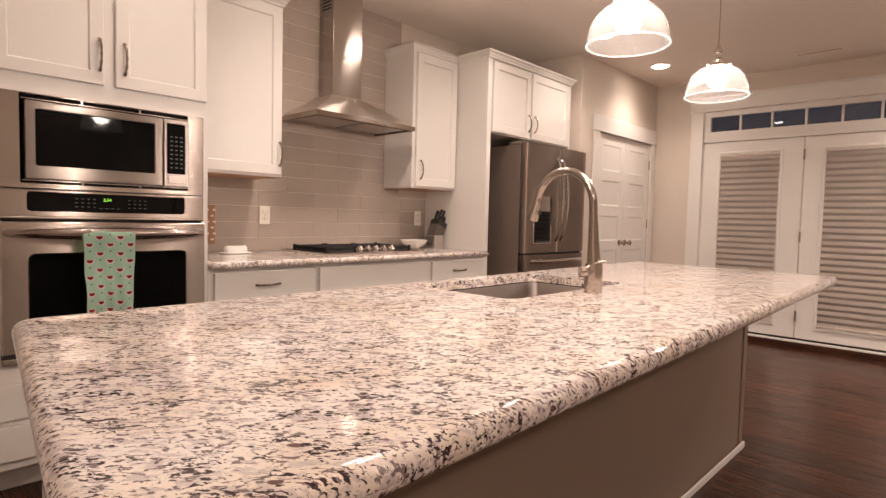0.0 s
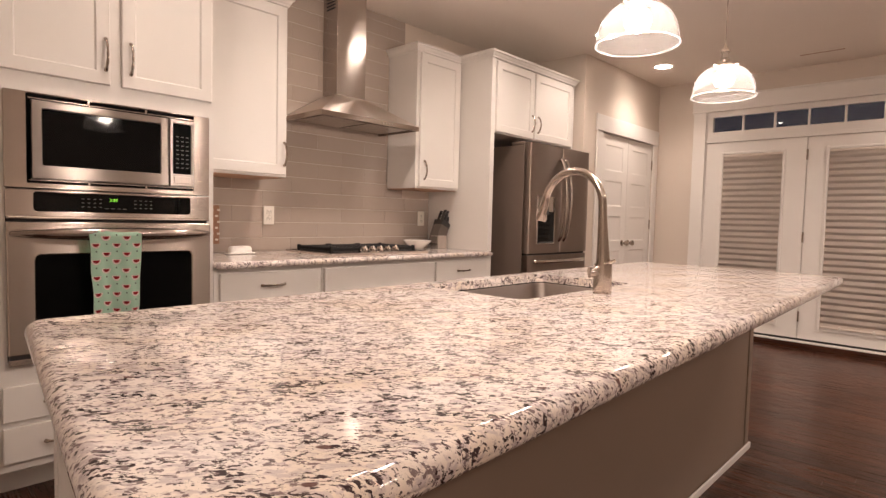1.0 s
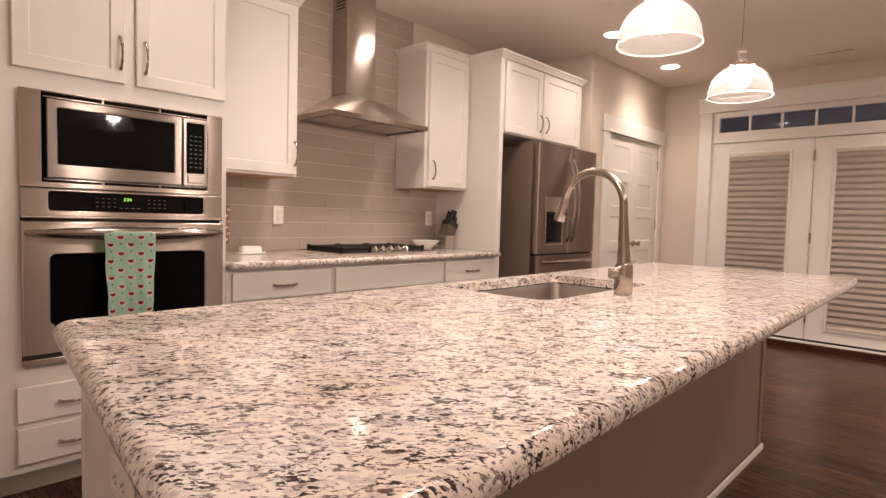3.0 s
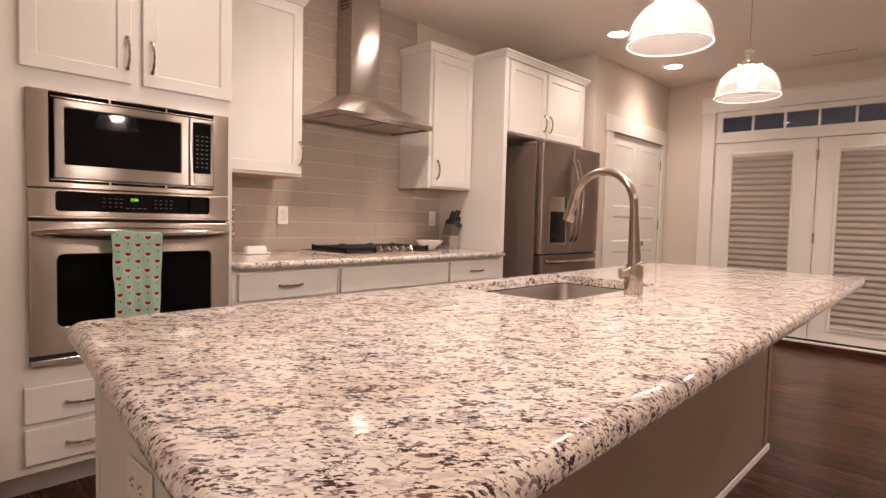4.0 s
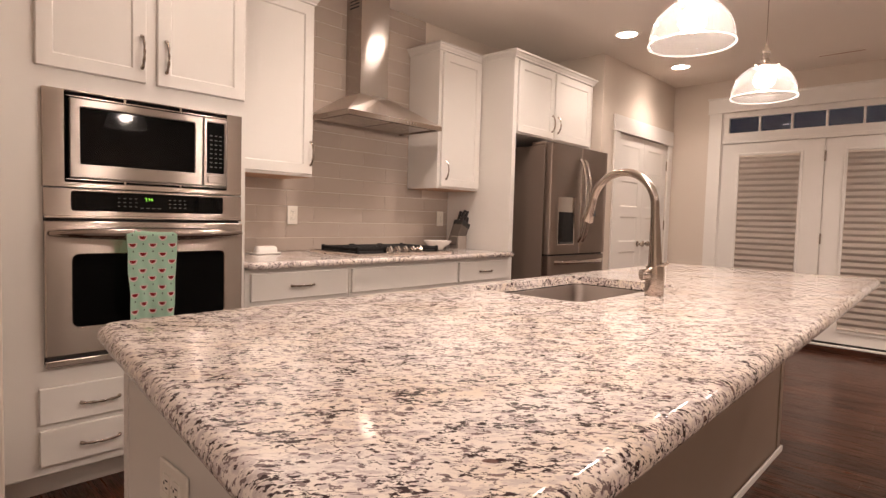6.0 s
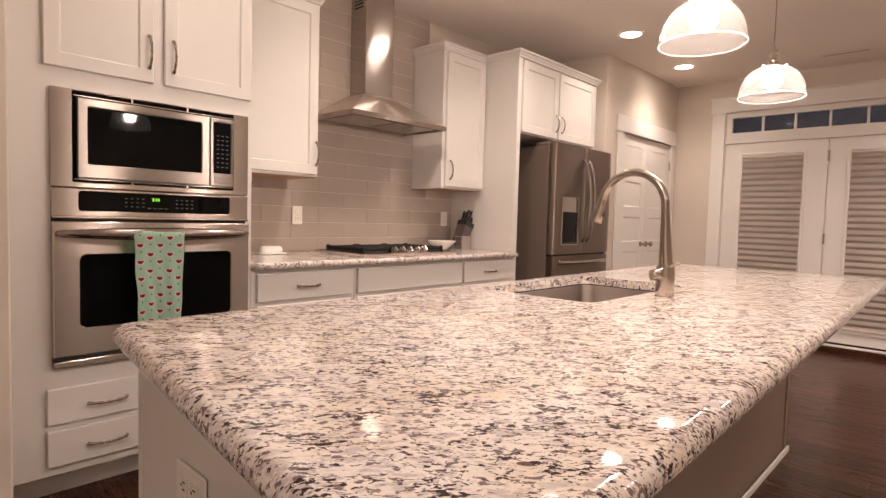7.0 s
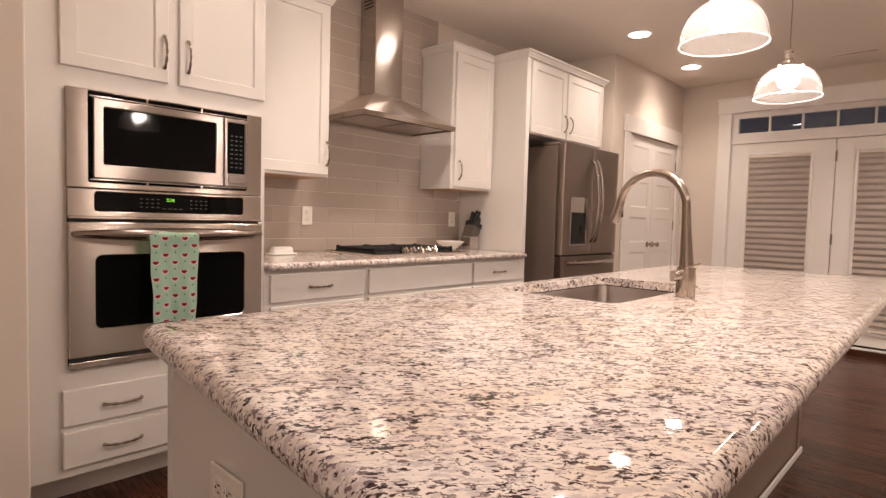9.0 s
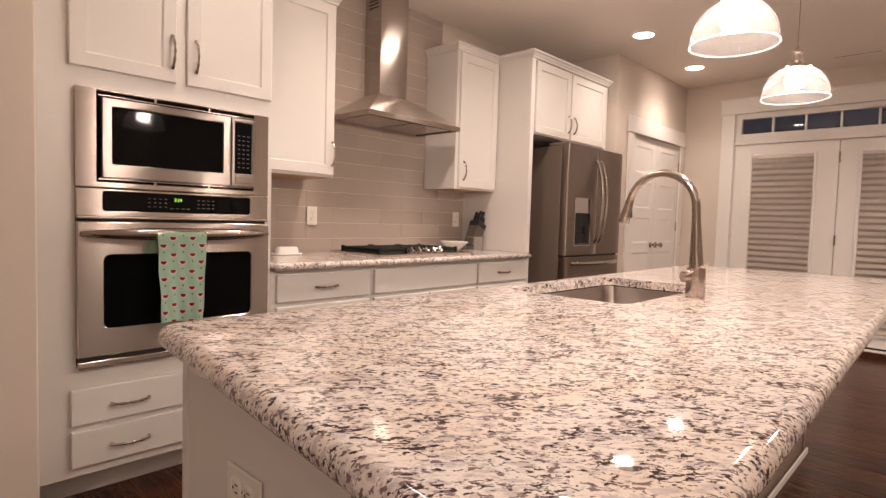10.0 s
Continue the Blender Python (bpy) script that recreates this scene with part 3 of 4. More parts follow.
part("crown", crown(OX0 + 0.035, OX1, FACE, BACK - 0.003, 2.345, left=0), M_WHITE, oc)
for x0, x1, hx in ((0.325, 0.696, 0.678), (0.740, 1.118, 0.772)):
    d = part("door", panelled(x0, x1, 1.662, 2.335, FACE - 0.020, 0.019, 0.050), M_WHITE, oc)
    part("handle", bow_pull((hx, 1.845), (hx, 1.718), FACE - 0.020), M_PULL, d, "bowed satin nickel pull", True)
for z0, z1 in ((0.334, 0.470), (0.174, 0.311)):
    d = part("drawer_front", box(0.326, 1.118, FACE - 0.020, FACE - 0.001, z0, z1, 0.003), M_WHITE, oc)
    part("handle", bow_pull((0.457, (z0 + z1) / 2 - 0.006), (0.592, (z0 + z1) / 2 - 0.006), FACE - 0.020), M_PULL, d, "bowed satin nickel pull", True)
    part("handle", bow_pull((0.852, (z0 + z1) / 2 - 0.006), (0.987, (z0 + z1) / 2 - 0.006), FACE - 0.020), M_PULL, d, "bowed satin nickel pull", True)


# ---- microwave ----
def frame_ring(x0, x1, z0, z1, a0, a1, c0, c1, y, thick, bev=0.002, rad=0.004):
    """A flat rectangular frame facing -y round an opening with rounded corners, one seamless mesh with softened edges."""
    bm = bmesh.new()
    e = bev

    def loop(p0, p1, q0, q1, r, yy):
        pts = []
        for cx, cz, a in ((p0 + r, q0 + r, 180), (p1 - r, q0 + r, 270), (p1 - r, q1 - r, 0), (p0 + r, q1 - r, 90)):
            for k in range(7):
                t = radians(a + 15 * k)
                pts.append(bm.verts.new((cx + r * math.cos(t), yy, cz + r * math.sin(t))))
        return pts

    rings = [loop(x0, x1, z0, z1, 0.004, y + thick), loop(x0, x1, z0, z1, 0.004, y + e), loop(x0 + e, x1 - e, z0 + e, z1 - e, 0.003, y),
             loop(a0 - e, a1 + e, c0 - e, c1 + e, rad + e, y), loop(a0, a1, c0, c1, rad, y + e), loop(a0, a1, c0, c1, rad, y + thick)]
    n = len(rings[0])
    for a, b in zip(rings, rings[1:] + rings[:1]):
        for i in range(n):
            bm.faces.new((a[i], a[(i + 1) % n], b[(i + 1) % n], b[i]))
    bmesh.ops.recalc_face_normals(bm, faces=bm.faces[:])
    return bm


YF = 2.628
mw = thing("microwave", (0.72, 2.9, 1.226), "built-in stainless steel microwave in a trim kit", "microwave")
part("trim_kit", frame_ring(0.341, 1.103, 1.226, 1.588, 0.411, 1.033, 1.247, 1.583, YF, 0.022), M_STEEL, mw, "brushed steel trim frame")
part("cavity", box(0.405, 1.04, YF + 0.014, 3.2, 1.24, 1.582), M_KEYS, mw)
for z in (1.5660, 1.2570):
    part("vent_slat", box(0.4150, 1.0300, YF - 0.002, YF + 0.008, z - 0.0016, z + 0.0016), M_STEEL, mw)
for x in (0.615, 0.830):
    for z0, z1 in ((1.564, 1.583), (1.247, 1.258)):
        part("vent_bridge", box(x - 0.004, x + 0.004, YF + 0.001, YF + 0.012, z0, z1), M_STEEL, mw)
d = part("door", frame_ring(0.424, 0.918, 1.262, 1.558, 0.458, 0.884, 1.314, 1.528, YF - 0.016, 0.03, 0.003, 0.006), M_DIMMED_STEEL, mw, "brushed steel door frame")
part("window", turned(box(-0.2125, 0.2125, -0.002, 0.002, 1.3145, 1.5275), Matrix.Translation((0.671, YF - 0.001, 0)) @ Matrix.Rotation(radians(-2.6), 4, "Z")), M_BLACK, d, "black glass window")
cp = part("control_panel", frame_ring(0.921, 1.027, 1.262, 1.558, 0.936, 1.014, 1.318, 1.540, YF - 0.016, 0.03, 0.003), M_DIMMED_STEEL, mw)
part("keypad", box(0.934, 1.016, YF - 0.013, YF - 0.006, 1.316, 1.542), M_KEYS, cp, "black keypad")
part("open_button", box(0.938, 1.012, YF - 0.019, YF - 0.012, 1.274, 1.308, 0.004), M_DIMMED_STEEL, cp)
marks = bmesh.new()
for i in range(8):
    for j in range(3):
        x, z = 0.950 + j * 0.021, 1.480 - i * 0.0195
        box(x, x + 0.011, YF - 0.0136, YF - 0.0128, z, z + 0.0045, into=marks)
tagged(part("key_marks", marks, M_MARK, cp), kind="stuff")

# ---- wall oven ----
ov = thing("wall_oven", (0.72, 2.9, 0.548), "stainless steel wall oven with a black glass door, closed", "oven")
part("cavity", box(0.352, 1.096, YF + 0.012, 3.2, 0.552, 1.222), M_DARK, ov)
part("control_fascia", frame_ring(0.343, 1.103, 1.118, 1.222, 0.430, 1.017, 1.138, 1.213, YF, 0.02, 0.002, 0.012), M_STEEL, ov)
dp = part("display", box(0.4285, 1.0185, YF + 0.002, YF + 0.010, 1.1365, 1.2145, 0.002), M_BLACK, ov, "black glass control display")
part("ledge", box(0.345, 1.101, YF - 0.012, YF + 0.010, 1.108, 1.119, 0.004), M_STEEL, ov)
marks = bmesh.new()
for g in (0.588, 0.782):
    for i in range(3):
        for j in range(4):
            x, z = g + j * 0.021, 1.190 - i * 0.016
            box(x, x + 0.009, YF + 0.0012, YF + 0.002, z, z + 0.003, into=marks)
for j in range(4):
    x = 0.672 + j * 0.022
    box(x, x + 0.013, YF + 0.0012, YF + 0.002, 1.153, 1.1565, into=marks)
tagged(part("key_marks", marks, M_MARK, dp), kind="stuff")


def letters(text, size, m):
    cu = bpy.data.curves.new("txt", "FONT")
    cu.body, cu.size, cu.align_x = text, size, "CENTER"
    cu.extrude = 0.0004
    o = bpy.data.objects.new("txt", cu)
    scene.collection.objects.link(o)
    me = bpy.data.meshes.new_from_object(o.evaluated_get(bpy.context.evaluated_depsgraph_get()))
    bpy.data.objects.remove(o)
    bm = bmesh.new()
    bm.from_mesh(me)
    bpy.data.meshes.remove(me)
    return turned(bm, m)


part("clock_digits", letters("3:34", 0.018, Matrix.Translation((0.703, YF + 0.0012, 1.184)) @ Matrix.Rotation(radians(90), 4, "X")), M_CLOCK, dp, "green glowing clock digits")
d = part("oven_door", frame_ring(0.343, 1.103, 0.590, 1.098, 0.431, 1.018, 0.694, 0.972, YF - 0.014, 0.03, 0.004, 0.022), M_STEEL, ov, "brushed steel door frame")
part("window", box(0.4295, 1.0195, YF - 0.009, YF - 0.002, 0.6925, 0.9735, 0.002), M_OVEN_GLASS, d, "black glass oven window")
pts, rad = [], []
for i in range(21):
    s = i / 20
    pts.append((0.358 + 0.734 * s, YF - 0.020 - 0.052 * math.sin(math.pi * s) ** 0.4, 1.053))
    rad.append(0.009 + 0.017 * math.sin(math.pi * s) ** 0.7)
part("handle", tube(pts, rad, 18), M_HANDLE, d, "long bowed steel handle", True)
part("bottom_gap", box(0.348, 1.098, YF - 0.002, YF + 0.010, 0.574, 0.589), M_DARK, ov)
part("bottom_trim", box(0.345, 1.101, YF - 0.006, YF + 0.012, 0.548, 0.573, 0.003), M_STEEL, ov)


# ---- towel over the oven handle ----
def towel():
    t = thing("dish_towel", (0.72, 2.56, 0.70), "mint green towel with red melon print over the oven handle", "towel")
    bm = bmesh.new()
    uvl = bm.loops.layers.uv.new("UVMap")
    hy, hz, hr = YF - 0.070, 1.053, 0.0295
    prof = []
    for i in range(27):
        prof.append((hy - hr - 0.004 * math.sin(i * 0.25), 0.708 + (hz - 0.708) * i / 26))
    for i in range(1, 8):
        a = math.pi * i / 8
        prof.append((hy - hr * math.cos(a), hz + 0.020 * math.sin(a)))
    for i in range(15):
        prof.append((hy + hr, hz - 0.018 * i))
    n, rows, run = 18, [], 0.0
    for j, (y, z) in enumerate(prof):
        if j:
            run += math.dist(prof[j - 1], prof[j])
        front = j <= 26
        low = max(0.0, min(1.0, (hz - z) / 0.35))
        x0, x1 = 0.590 + 0.012 * low + 0.0015 * math.sin(z * 40), 0.780 - 0.016 * low - 0.0015 * math.sin(z * 31)
        if not front:
            x0, x1 = x0 + 0.032, x1 - 0.014
        row = []
        for k in range(n + 1):
            s = k / n
            fold = 0.005 * low * math.sin(s * 9.0 + 0.6) + 0.002 * math.sin(s * 23 + z * 18) * (0.3 + low)
            row.append((bm.verts.new((x0 + (x1 - x0) * s, y - (fold if front else -0.2 * fold), z + 0.003 * math.sin(s * 6) * low)), (s, -run)))
        rows.append(row)
    for a, b in zip(rows, rows[1:]):
        for k in range(n):
            f = bm.faces.new((a[k][0], a[k + 1][0], b[k + 1][0], b[k][0]))
            for l, w in zip(f.loops, (a[k][1], a[k + 1][1], b[k + 1][1], b[k][1])):
                l[uvl].uv = w
    bmesh.ops.solidify(bm, geom=bm.faces[:], thickness=0.0018)
    part("cloth", bm, M_TOWEL, t, smooth=True)


towel()

# ---- base cabinets and counter ----
TOP = 0.914
UNITS = [(1.134, 1.742, (1.160, 1.716), True), (1.744, 2.634, (1.756, 2.622), False), (2.636, 3.216, (2.646, 3.190), True)]
for x0, x1, (a, c), pull in UNITS:
    u = thing("base_cabinet", ((x0 + x1) / 2, 2.98, 0), "white base cabinet with a drawer over a door" if pull else "wide white base cabinet with a false front under the cooktop", "cabinet", "base cabinets")
    part("body", box(x0, x1, FACE, BACK - 0.003, 0.11, TOP - 0.036, 0.001), M_WHITE, u)
    part("toe_kick", box(x0, x1, FACE + 0.06, FACE + 0.075, 0, 0.109), M_WHITE, u)
    d = part("drawer_front", box(a, c, FACE - 0.020, FACE - 0.001, 0.722, 0.856, 0.003), M_WHITE, u)
    if pull:
        m = (a + c) / 2
        part("handle", bow_pull((m - 0.066, 0.787), (m + 0.066, 0.787), FACE - 0.020), M_PULL, d, "bowed satin nickel pull", True)
        part("door", panelled(a, c, 0.13, 0.700, FACE - 0.020, 0.019, 0.05), M_WHITE, u)
    else:
        m = (a + c) / 2
        part("door", panelled(a, m - 0.003, 0.13, 0.700, FACE - 0.020, 0.019, 0.05), M_WHITE, u)
        part("door", panelled(m + 0.003, c, 0.13, 0.700, FACE - 0.020, 0.019, 0.05), M_WHITE, u)


def ogee_top(loop, z0, z1):
    """A plate with a bullnose round its outline: loop holds (x, y, nx, ny) with the outline drawn in by half the thickness."""
    bm = bmesh.new()
    r, zc = (z1 - z0) / 2, (z0 + z1) / 2
    rings = []
    for k in range(9):
        a = math.pi / 2 - math.pi * k / 8
        rings.append([bm.verts.new((x + nx * r * math.cos(a), y + ny * r * math.cos(a), zc + r * math.sin(a))) for x, y, nx, ny in loop])
    n = len(loop)
    for a, b in zip(rings, rings[1:]):
        for i in range(n):
            bm.faces.new((a[i], a[(i + 1) % n], b[(i + 1) % n], b[i])).smooth = True
    bm.faces.new(rings[0])
    bm.faces.new(rings[-1][::-1])
    bmesh.ops.recalc_face_normals(bm, faces=bm.faces[:])
    return bm


def round_loop(corners, radius, inset, seg=10):
    """The outline of a polygon (counter-clockwise) with rounded corners, drawn in by inset, with outward normals."""
    out = []
    n = len(corners)
    for i in range(n):
        p, a, b = Vector(corners[i]), Vector(corners[i - 1]), Vector(corners[(i + 1) % n])
        u, w = (a - p).normalized(), (b - p).normalized()
        bis = (u + w).normalized()
        half = math.acos(max(-1, min(1, u.dot(w)))) / 2
        c = p + bis * (radius / math.sin(half))
        n0, n1 = Vector((-u.y, u.x)), Vector((w.y, -w.x))
        n0 = n0 if n0.dot(p - c) > 0 else -n0
        n1 = n1 if n1.dot(p - c) > 0 else -n1
        for k in range(seg + 1):
            d = n0.lerp(n1, k / seg).normalized()
            q = c + d * (radius - inset)
            out.append((q.x, q.y, d.x, d.y))
    return out


def slab_edge(loop, z0, z1, deep):
    """The edge of a stone top: a flat lip, a deep rounded upper edge, a fine crease and a tucked lower edge; deep: how far its underside reaches in."""
    bm = bmesh.new()
    r, tuck = 0.52 * (z1 - z0), 0.34 * (z1 - z0)
    prof = [(-r - 0.004, z1)] + [(r * math.sin(a) - r, z1 - r + r * math.cos(a)) for a in [math.pi / 2 * k / 8 for k in range(9)]]
    prof += [(0.0, z0 + tuck + 0.0012), (-0.0012, z0 + tuck), (-0.0010, z0 + tuck - 0.0016), (-0.004, z0 + 0.45 * tuck), (-0.0085, z0 + 0.14 * tuck), (-0.014, z0), (-deep, z0)]
    rings = [[bm.verts.new((x + nx * o, y + ny * o, z)) for x, y, nx, ny in loop] for o, z in prof]
    n = len(loop)
    for a, b in zip(rings, rings[1:]):
        for i in range(n):
            bm.faces.new((a[i], a[(i + 1) % n], b[(i + 1) % n], b[i])).smooth = True
    bmesh.ops.recalc_face_normals(bm, faces=bm.faces[:])
    return bm


def slab_field(loop, z0, z1, edge, hole=None):
    """The flat stone inside the edge, with an opening for a sink where there is one."""
    bm = bmesh.new()
    inset = 0.52 * edge + 0.004
    rings = [[bm.verts.new((x - nx * inset, y - ny * inset, z)) for x, y, nx, ny in loop] for z in (z1, z0)]
    n = len(loop)
    for i in range(n):
        bm.faces.new((rings[0][i], rings[0][(i + 1) % n], rings[1][(i + 1) % n], rings[1][i]))
    if hole:
        rims = []
        for ring in rings:
            h = [bm.verts.new((x, y, ring[0].co.z)) for x, y in hole]
            edges = [bm.edges.get((ring[i], ring[(i + 1) % n])) for i in range(n)]
            edges += [bm.edges.new((h[i], h[(i + 1) % len(h)])) for i in range(len(h))]
            bmesh.ops.triangle_fill(bm, edges=edges, use_beauty=True)
            rims.append(h)
        for i in range(len(hole)):
            j = (i + 1) % len(hole)
            bm.faces.new((rims[0][i], rims[0][j], rims[1][j], rims[1][i]))
    else:
        bm.faces.new(rings[0])
        bm.faces.new(rings[1][::-1])
    bmesh.ops.recalc_face_normals(bm, faces=bm.faces[:])
    return bm


ct = thing("countertop", (2.17, 2.95, TOP - 0.034), "speckled cream granite countertop along the wall", "countertop")
rim = round_loop([(1.135, 2.600), (3.260, 2.600), (3.260, BACK - 0.012), (1.135, BACK - 0.012)], 0.028, 0.0, 5)
for name, bm in (("slab", slab_field(rim, TOP - 0.034, TOP, 0.035)), ("edge", slab_edge(rim, TOP - 0.035, TOP, 0.020))):
    for v in bm.verts:
        v.co.x = min(v.co.x, 3.208)  # the end is cut square against the tall panel
    part(name, bm, M_GRANITE, ct)

# ---- wall cabinets ----
for x0, x1, hx, lab, lft in ((1.134, 1.712, 1.684, "white shaker wall cabinet beside the tall oven cabinet", 0), (2.757, 3.217, 2.826, "white shaker wall cabinet beside the fridge panel", 1)):
    u = thing("wall_cabinet", ((x0 + x1) / 2, 3.13, 1.36), lab, "cabinet", "wall cabinets")
    part("body", box(x0, x1, 2.978, BACK - 0.012, 1.366, 2.352, 0.002), M_WHITE, u)
    part("underside", box(x0 + 0.012, x1 - 0.012, 2.99, BACK - 0.013, 1.362, 1.3655), M_RAW_AND_SHADE, u, "unpainted wooden underside")
    d = part("door", panelled(x0 + 0.020 if lft == 0 else x0 + 0.028, x1 - 0.012, 1.379, 2.335, 2.958, 0.019, 0.056), M_WHITE, u)
    part("handle", bow_pull((hx, 1.565), (hx, 1.432), 2.958), M_PULL, d, "bowed satin nickel pull", True)
    part("crown", crown(x0, x1, 2.978, BACK - 0.012, 2.345, left=lft, right=1 - lft), M_WHITE, u)

# ---- fridge surround ----
fs = thing("fridge_cabinet", (3.8, 2.98, 0), "white cabinet and tall side panel built round the fridge", "cabinet")
part("side_panel", box(3.216, 3.262, 2.66, BACK - 0.003, 0, 2.352, 0.002), M_WHITE, fs)
part("side_panel", box(4.352, 4.376, 2.66, BACK - 0.003, 1.790, 2.352, 0.002), M_WHITE, fs)
part("body", box(3.263, 4.351, 2.672, BACK - 0.003, 1.800, 2.352, 0.001), M_WHITE, fs)
for x0, x1, hx in ((3.276, 3.757, 3.728), (3.775, 4.338, 3.812)):
    d = part("door", panelled(x0, x1, 1.808, 2.332, 2.652, 0.019, 0.055), M_WHITE, fs)
    part("handle", bow_pull((hx, 1.990), (hx, 1.862), 2.652), M_PULL, d, "bowed satin nickel pull", True)
part("crown", crown(3.220, 4.376, 2.66, BACK - 0.003, 2.345), M_WHITE, fs)

# ---- fridge ----
FY, FX0, FX1 = 2.505, 3.535, 4.420
FM = 3.990
fg = thing("refrigerator", (FM, 2.9, 0), "dark slate french-door refrigerator with a water dispenser", "refrigerator")
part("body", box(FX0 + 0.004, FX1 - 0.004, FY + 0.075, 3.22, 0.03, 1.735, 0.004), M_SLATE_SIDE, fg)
part("base_grille", box(FX0 + 0.02, FX1 - 0.02, FY + 0.09, 3.1, 0.0, 0.031), M_RUBBER, fg)


def fridge_leaf(x0, x1, z0, z1):
    """A door with a softly bowed front and rounded sides."""
    bm = bmesh.new()
    rows = []
    for s in (0, 0.008, 0.018, 0.03, 0.15, 0.3, 0.5, 0.7, 0.85, 0.97, 0.982, 0.992, 1):
        e = min(s, 1 - s)
        y = FY + 0.006 * (2 * s - 1) ** 2 + (0.010 * (1 - e / 0.03) ** 2 if e < 0.03 else 0)
        rows.append((x0 + (x1 - x0) * s, y))
    pts = rows + [(x1, FY + 0.068), (x0, FY + 0.068)]
    lo, hi = [bm.verts.new((x, y, z0)) for x, y in pts], [bm.verts.new((x, y, z1)) for x, y in pts]
    for i in range(len(pts)):
        bm.faces.new((lo[i], lo[(i + 1) % len(pts)], hi[(i + 1) % len(pts)], hi[i]))
    bm.faces.new(lo[::-1])
    bm.faces.new(hi)
    bmesh.ops.recalc_face_normals(bm, faces=bm.faces[:])
    return bm


ld = part("door", fridge_leaf(FX0, FM - 0.003, 0.892, 1.752), M_SLATE, fg, smooth=True)
rd = part("door", fridge_leaf(FM + 0.003, FX1, 0.892, 1.752), M_SLATE, fg, smooth=True)
fd = part("freezer_drawer", fridge_leaf(FX0, FX1, 0.36, 0.876), M_SLATE, fg, smooth=True)
fd2 = part("lower_drawer", fridge_leaf(FX0, FX1, 0.06, 0.352), M_SLATE, fg, smooth=True)
part("gasket", box(FX0 + 0.01, FX1 - 0.01, FY + 0.03, FY + 0.074, 0.10, 1.74), M_DARK, fg)
for p, x in ((ld, FM - 0.034), (rd, FM + 0.034)):
    pts = [(x, FY + 0.004 - 0.066 * math.sin(math.pi * i / 24) ** 0.6, 0.985 + 0.670 * i / 24) for i in range(25)]
    part("handle", tube(pts, 0.0125, 14, 0.8), M_STEEL_Z, p, "long bowed steel handle", True)
for p, z in ((fd, 0.828), (fd2, 0.30)):
    pts = [(FX0 + 0.07 + (FX1 - FX0 - 0.14) * i / 24, FY + 0.004 - 0.060 * math.sin(math.pi * i / 24) ** 0.4, z) for i in range(25)]
    part("handle", tube(pts, 0.0175, 14), M_STEEL_Z, p, "long bowed steel handle", True)
dx0, dx1 = 3.630, 3.884
disp = part("dispenser", frame_ring(dx0, dx1, 0.962, 1.345, dx0 + 0.012, dx1 - 0.012, 0.974, 1.222, FY - 0.003, 0.012, 0.002), M_STEEL_Z, ld, "steel framed water dispenser")
part("recess", box(dx0 + 0.011, dx1 - 0.011, FY - 0.001, FY + 0.006, 0.973, 1.223), M_BLACK, ld, "black dispenser recess")
part("drip_tray", box(dx0 + 0.02, dx1 - 0.02, FY - 0.010, FY + 0.002, 0.972, 0.984, 0.002), M_RUBBER, ld)
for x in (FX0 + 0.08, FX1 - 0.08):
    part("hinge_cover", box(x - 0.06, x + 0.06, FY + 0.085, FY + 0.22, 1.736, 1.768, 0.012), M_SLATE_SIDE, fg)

# ---- hood ----
HX0, HX1, HY, HZ = 1.872, 2.672, 2.858, 1.748
CX0, CX1, CY = 2.168, 2.405, 3.125
hood = thing("range_hood", (2.27, 3.1, HZ), "stainless steel chimney range hood over the cooktop", "range hood")
bm = bmesh.new()
rows = []
for k in range(2):
    s = float(k)
    a, c, y, z = HX0 + (CX0 - HX0) * s, HX1 + (CX1 - HX1) * s, HY + (CY - HY) * s, HZ + 0.030 + 0.175 * s
    rows.append([bm.verts.new(v) for v in ((a, BACK - 0.012, z), (a, y, z), (c, y, z), (c, BACK - 0.012, z))])
for a, c in zip(rows, rows[1:]):
    for i in range(3):
        bm.faces.new((a[i], a[i + 1], c[i + 1], c[i]))
bm.faces.new(rows[-1])
part("canopy", bm, M_BRIGHTENED_STEEL, hood)
rim = box(HX0, HX0 + 0.012, HY, BACK - 0.012, HZ, HZ + 0.0302, 0.001)
box(HX1 - 0.012, HX1, HY, BACK - 0.012, HZ, HZ + 0.0302, 0.001, into=rim)
box(HX0 + 0.011, HX1 - 0.011, HY + 0.0003, HY + 0.012, HZ, HZ + 0.0302, 0.001, into=rim)
part("rim", rim, M_STEEL, hood)
part("underside", box(HX0 + 0.012, HX1 - 0.012, HY + 0.012, BACK - 0.013, HZ + 0.012, HZ + 0.018), M_STEEL, hood)
for i in range(2):
    a = HX0 + 0.05 + i * 0.36
    part("grease_filter", box(a, a + 0.34, HY + 0.06, BACK - 0.06, HZ + 0.006, HZ + 0.0115, 0.002), M_NICKEL, hood, "grey mesh grease filter")
for i in range(4):
    x = 2.345 + i * 0.026
    part("button", turned(lathe([(0.007, 0), (0.007, 0.003)], (0, 0, 0), 12), Matrix.Translation((x, HY + 0.0005, HZ + 0.016)) @ Matrix.Rotation(radians(90), 4, "X")), M_CHROME, hood)
part("chimney", box(CX0, CX1, CY, BACK - 0.012, HZ + 0.2045, CEIL - 0.002, 0.0015), M_STEEL_Z, hood)
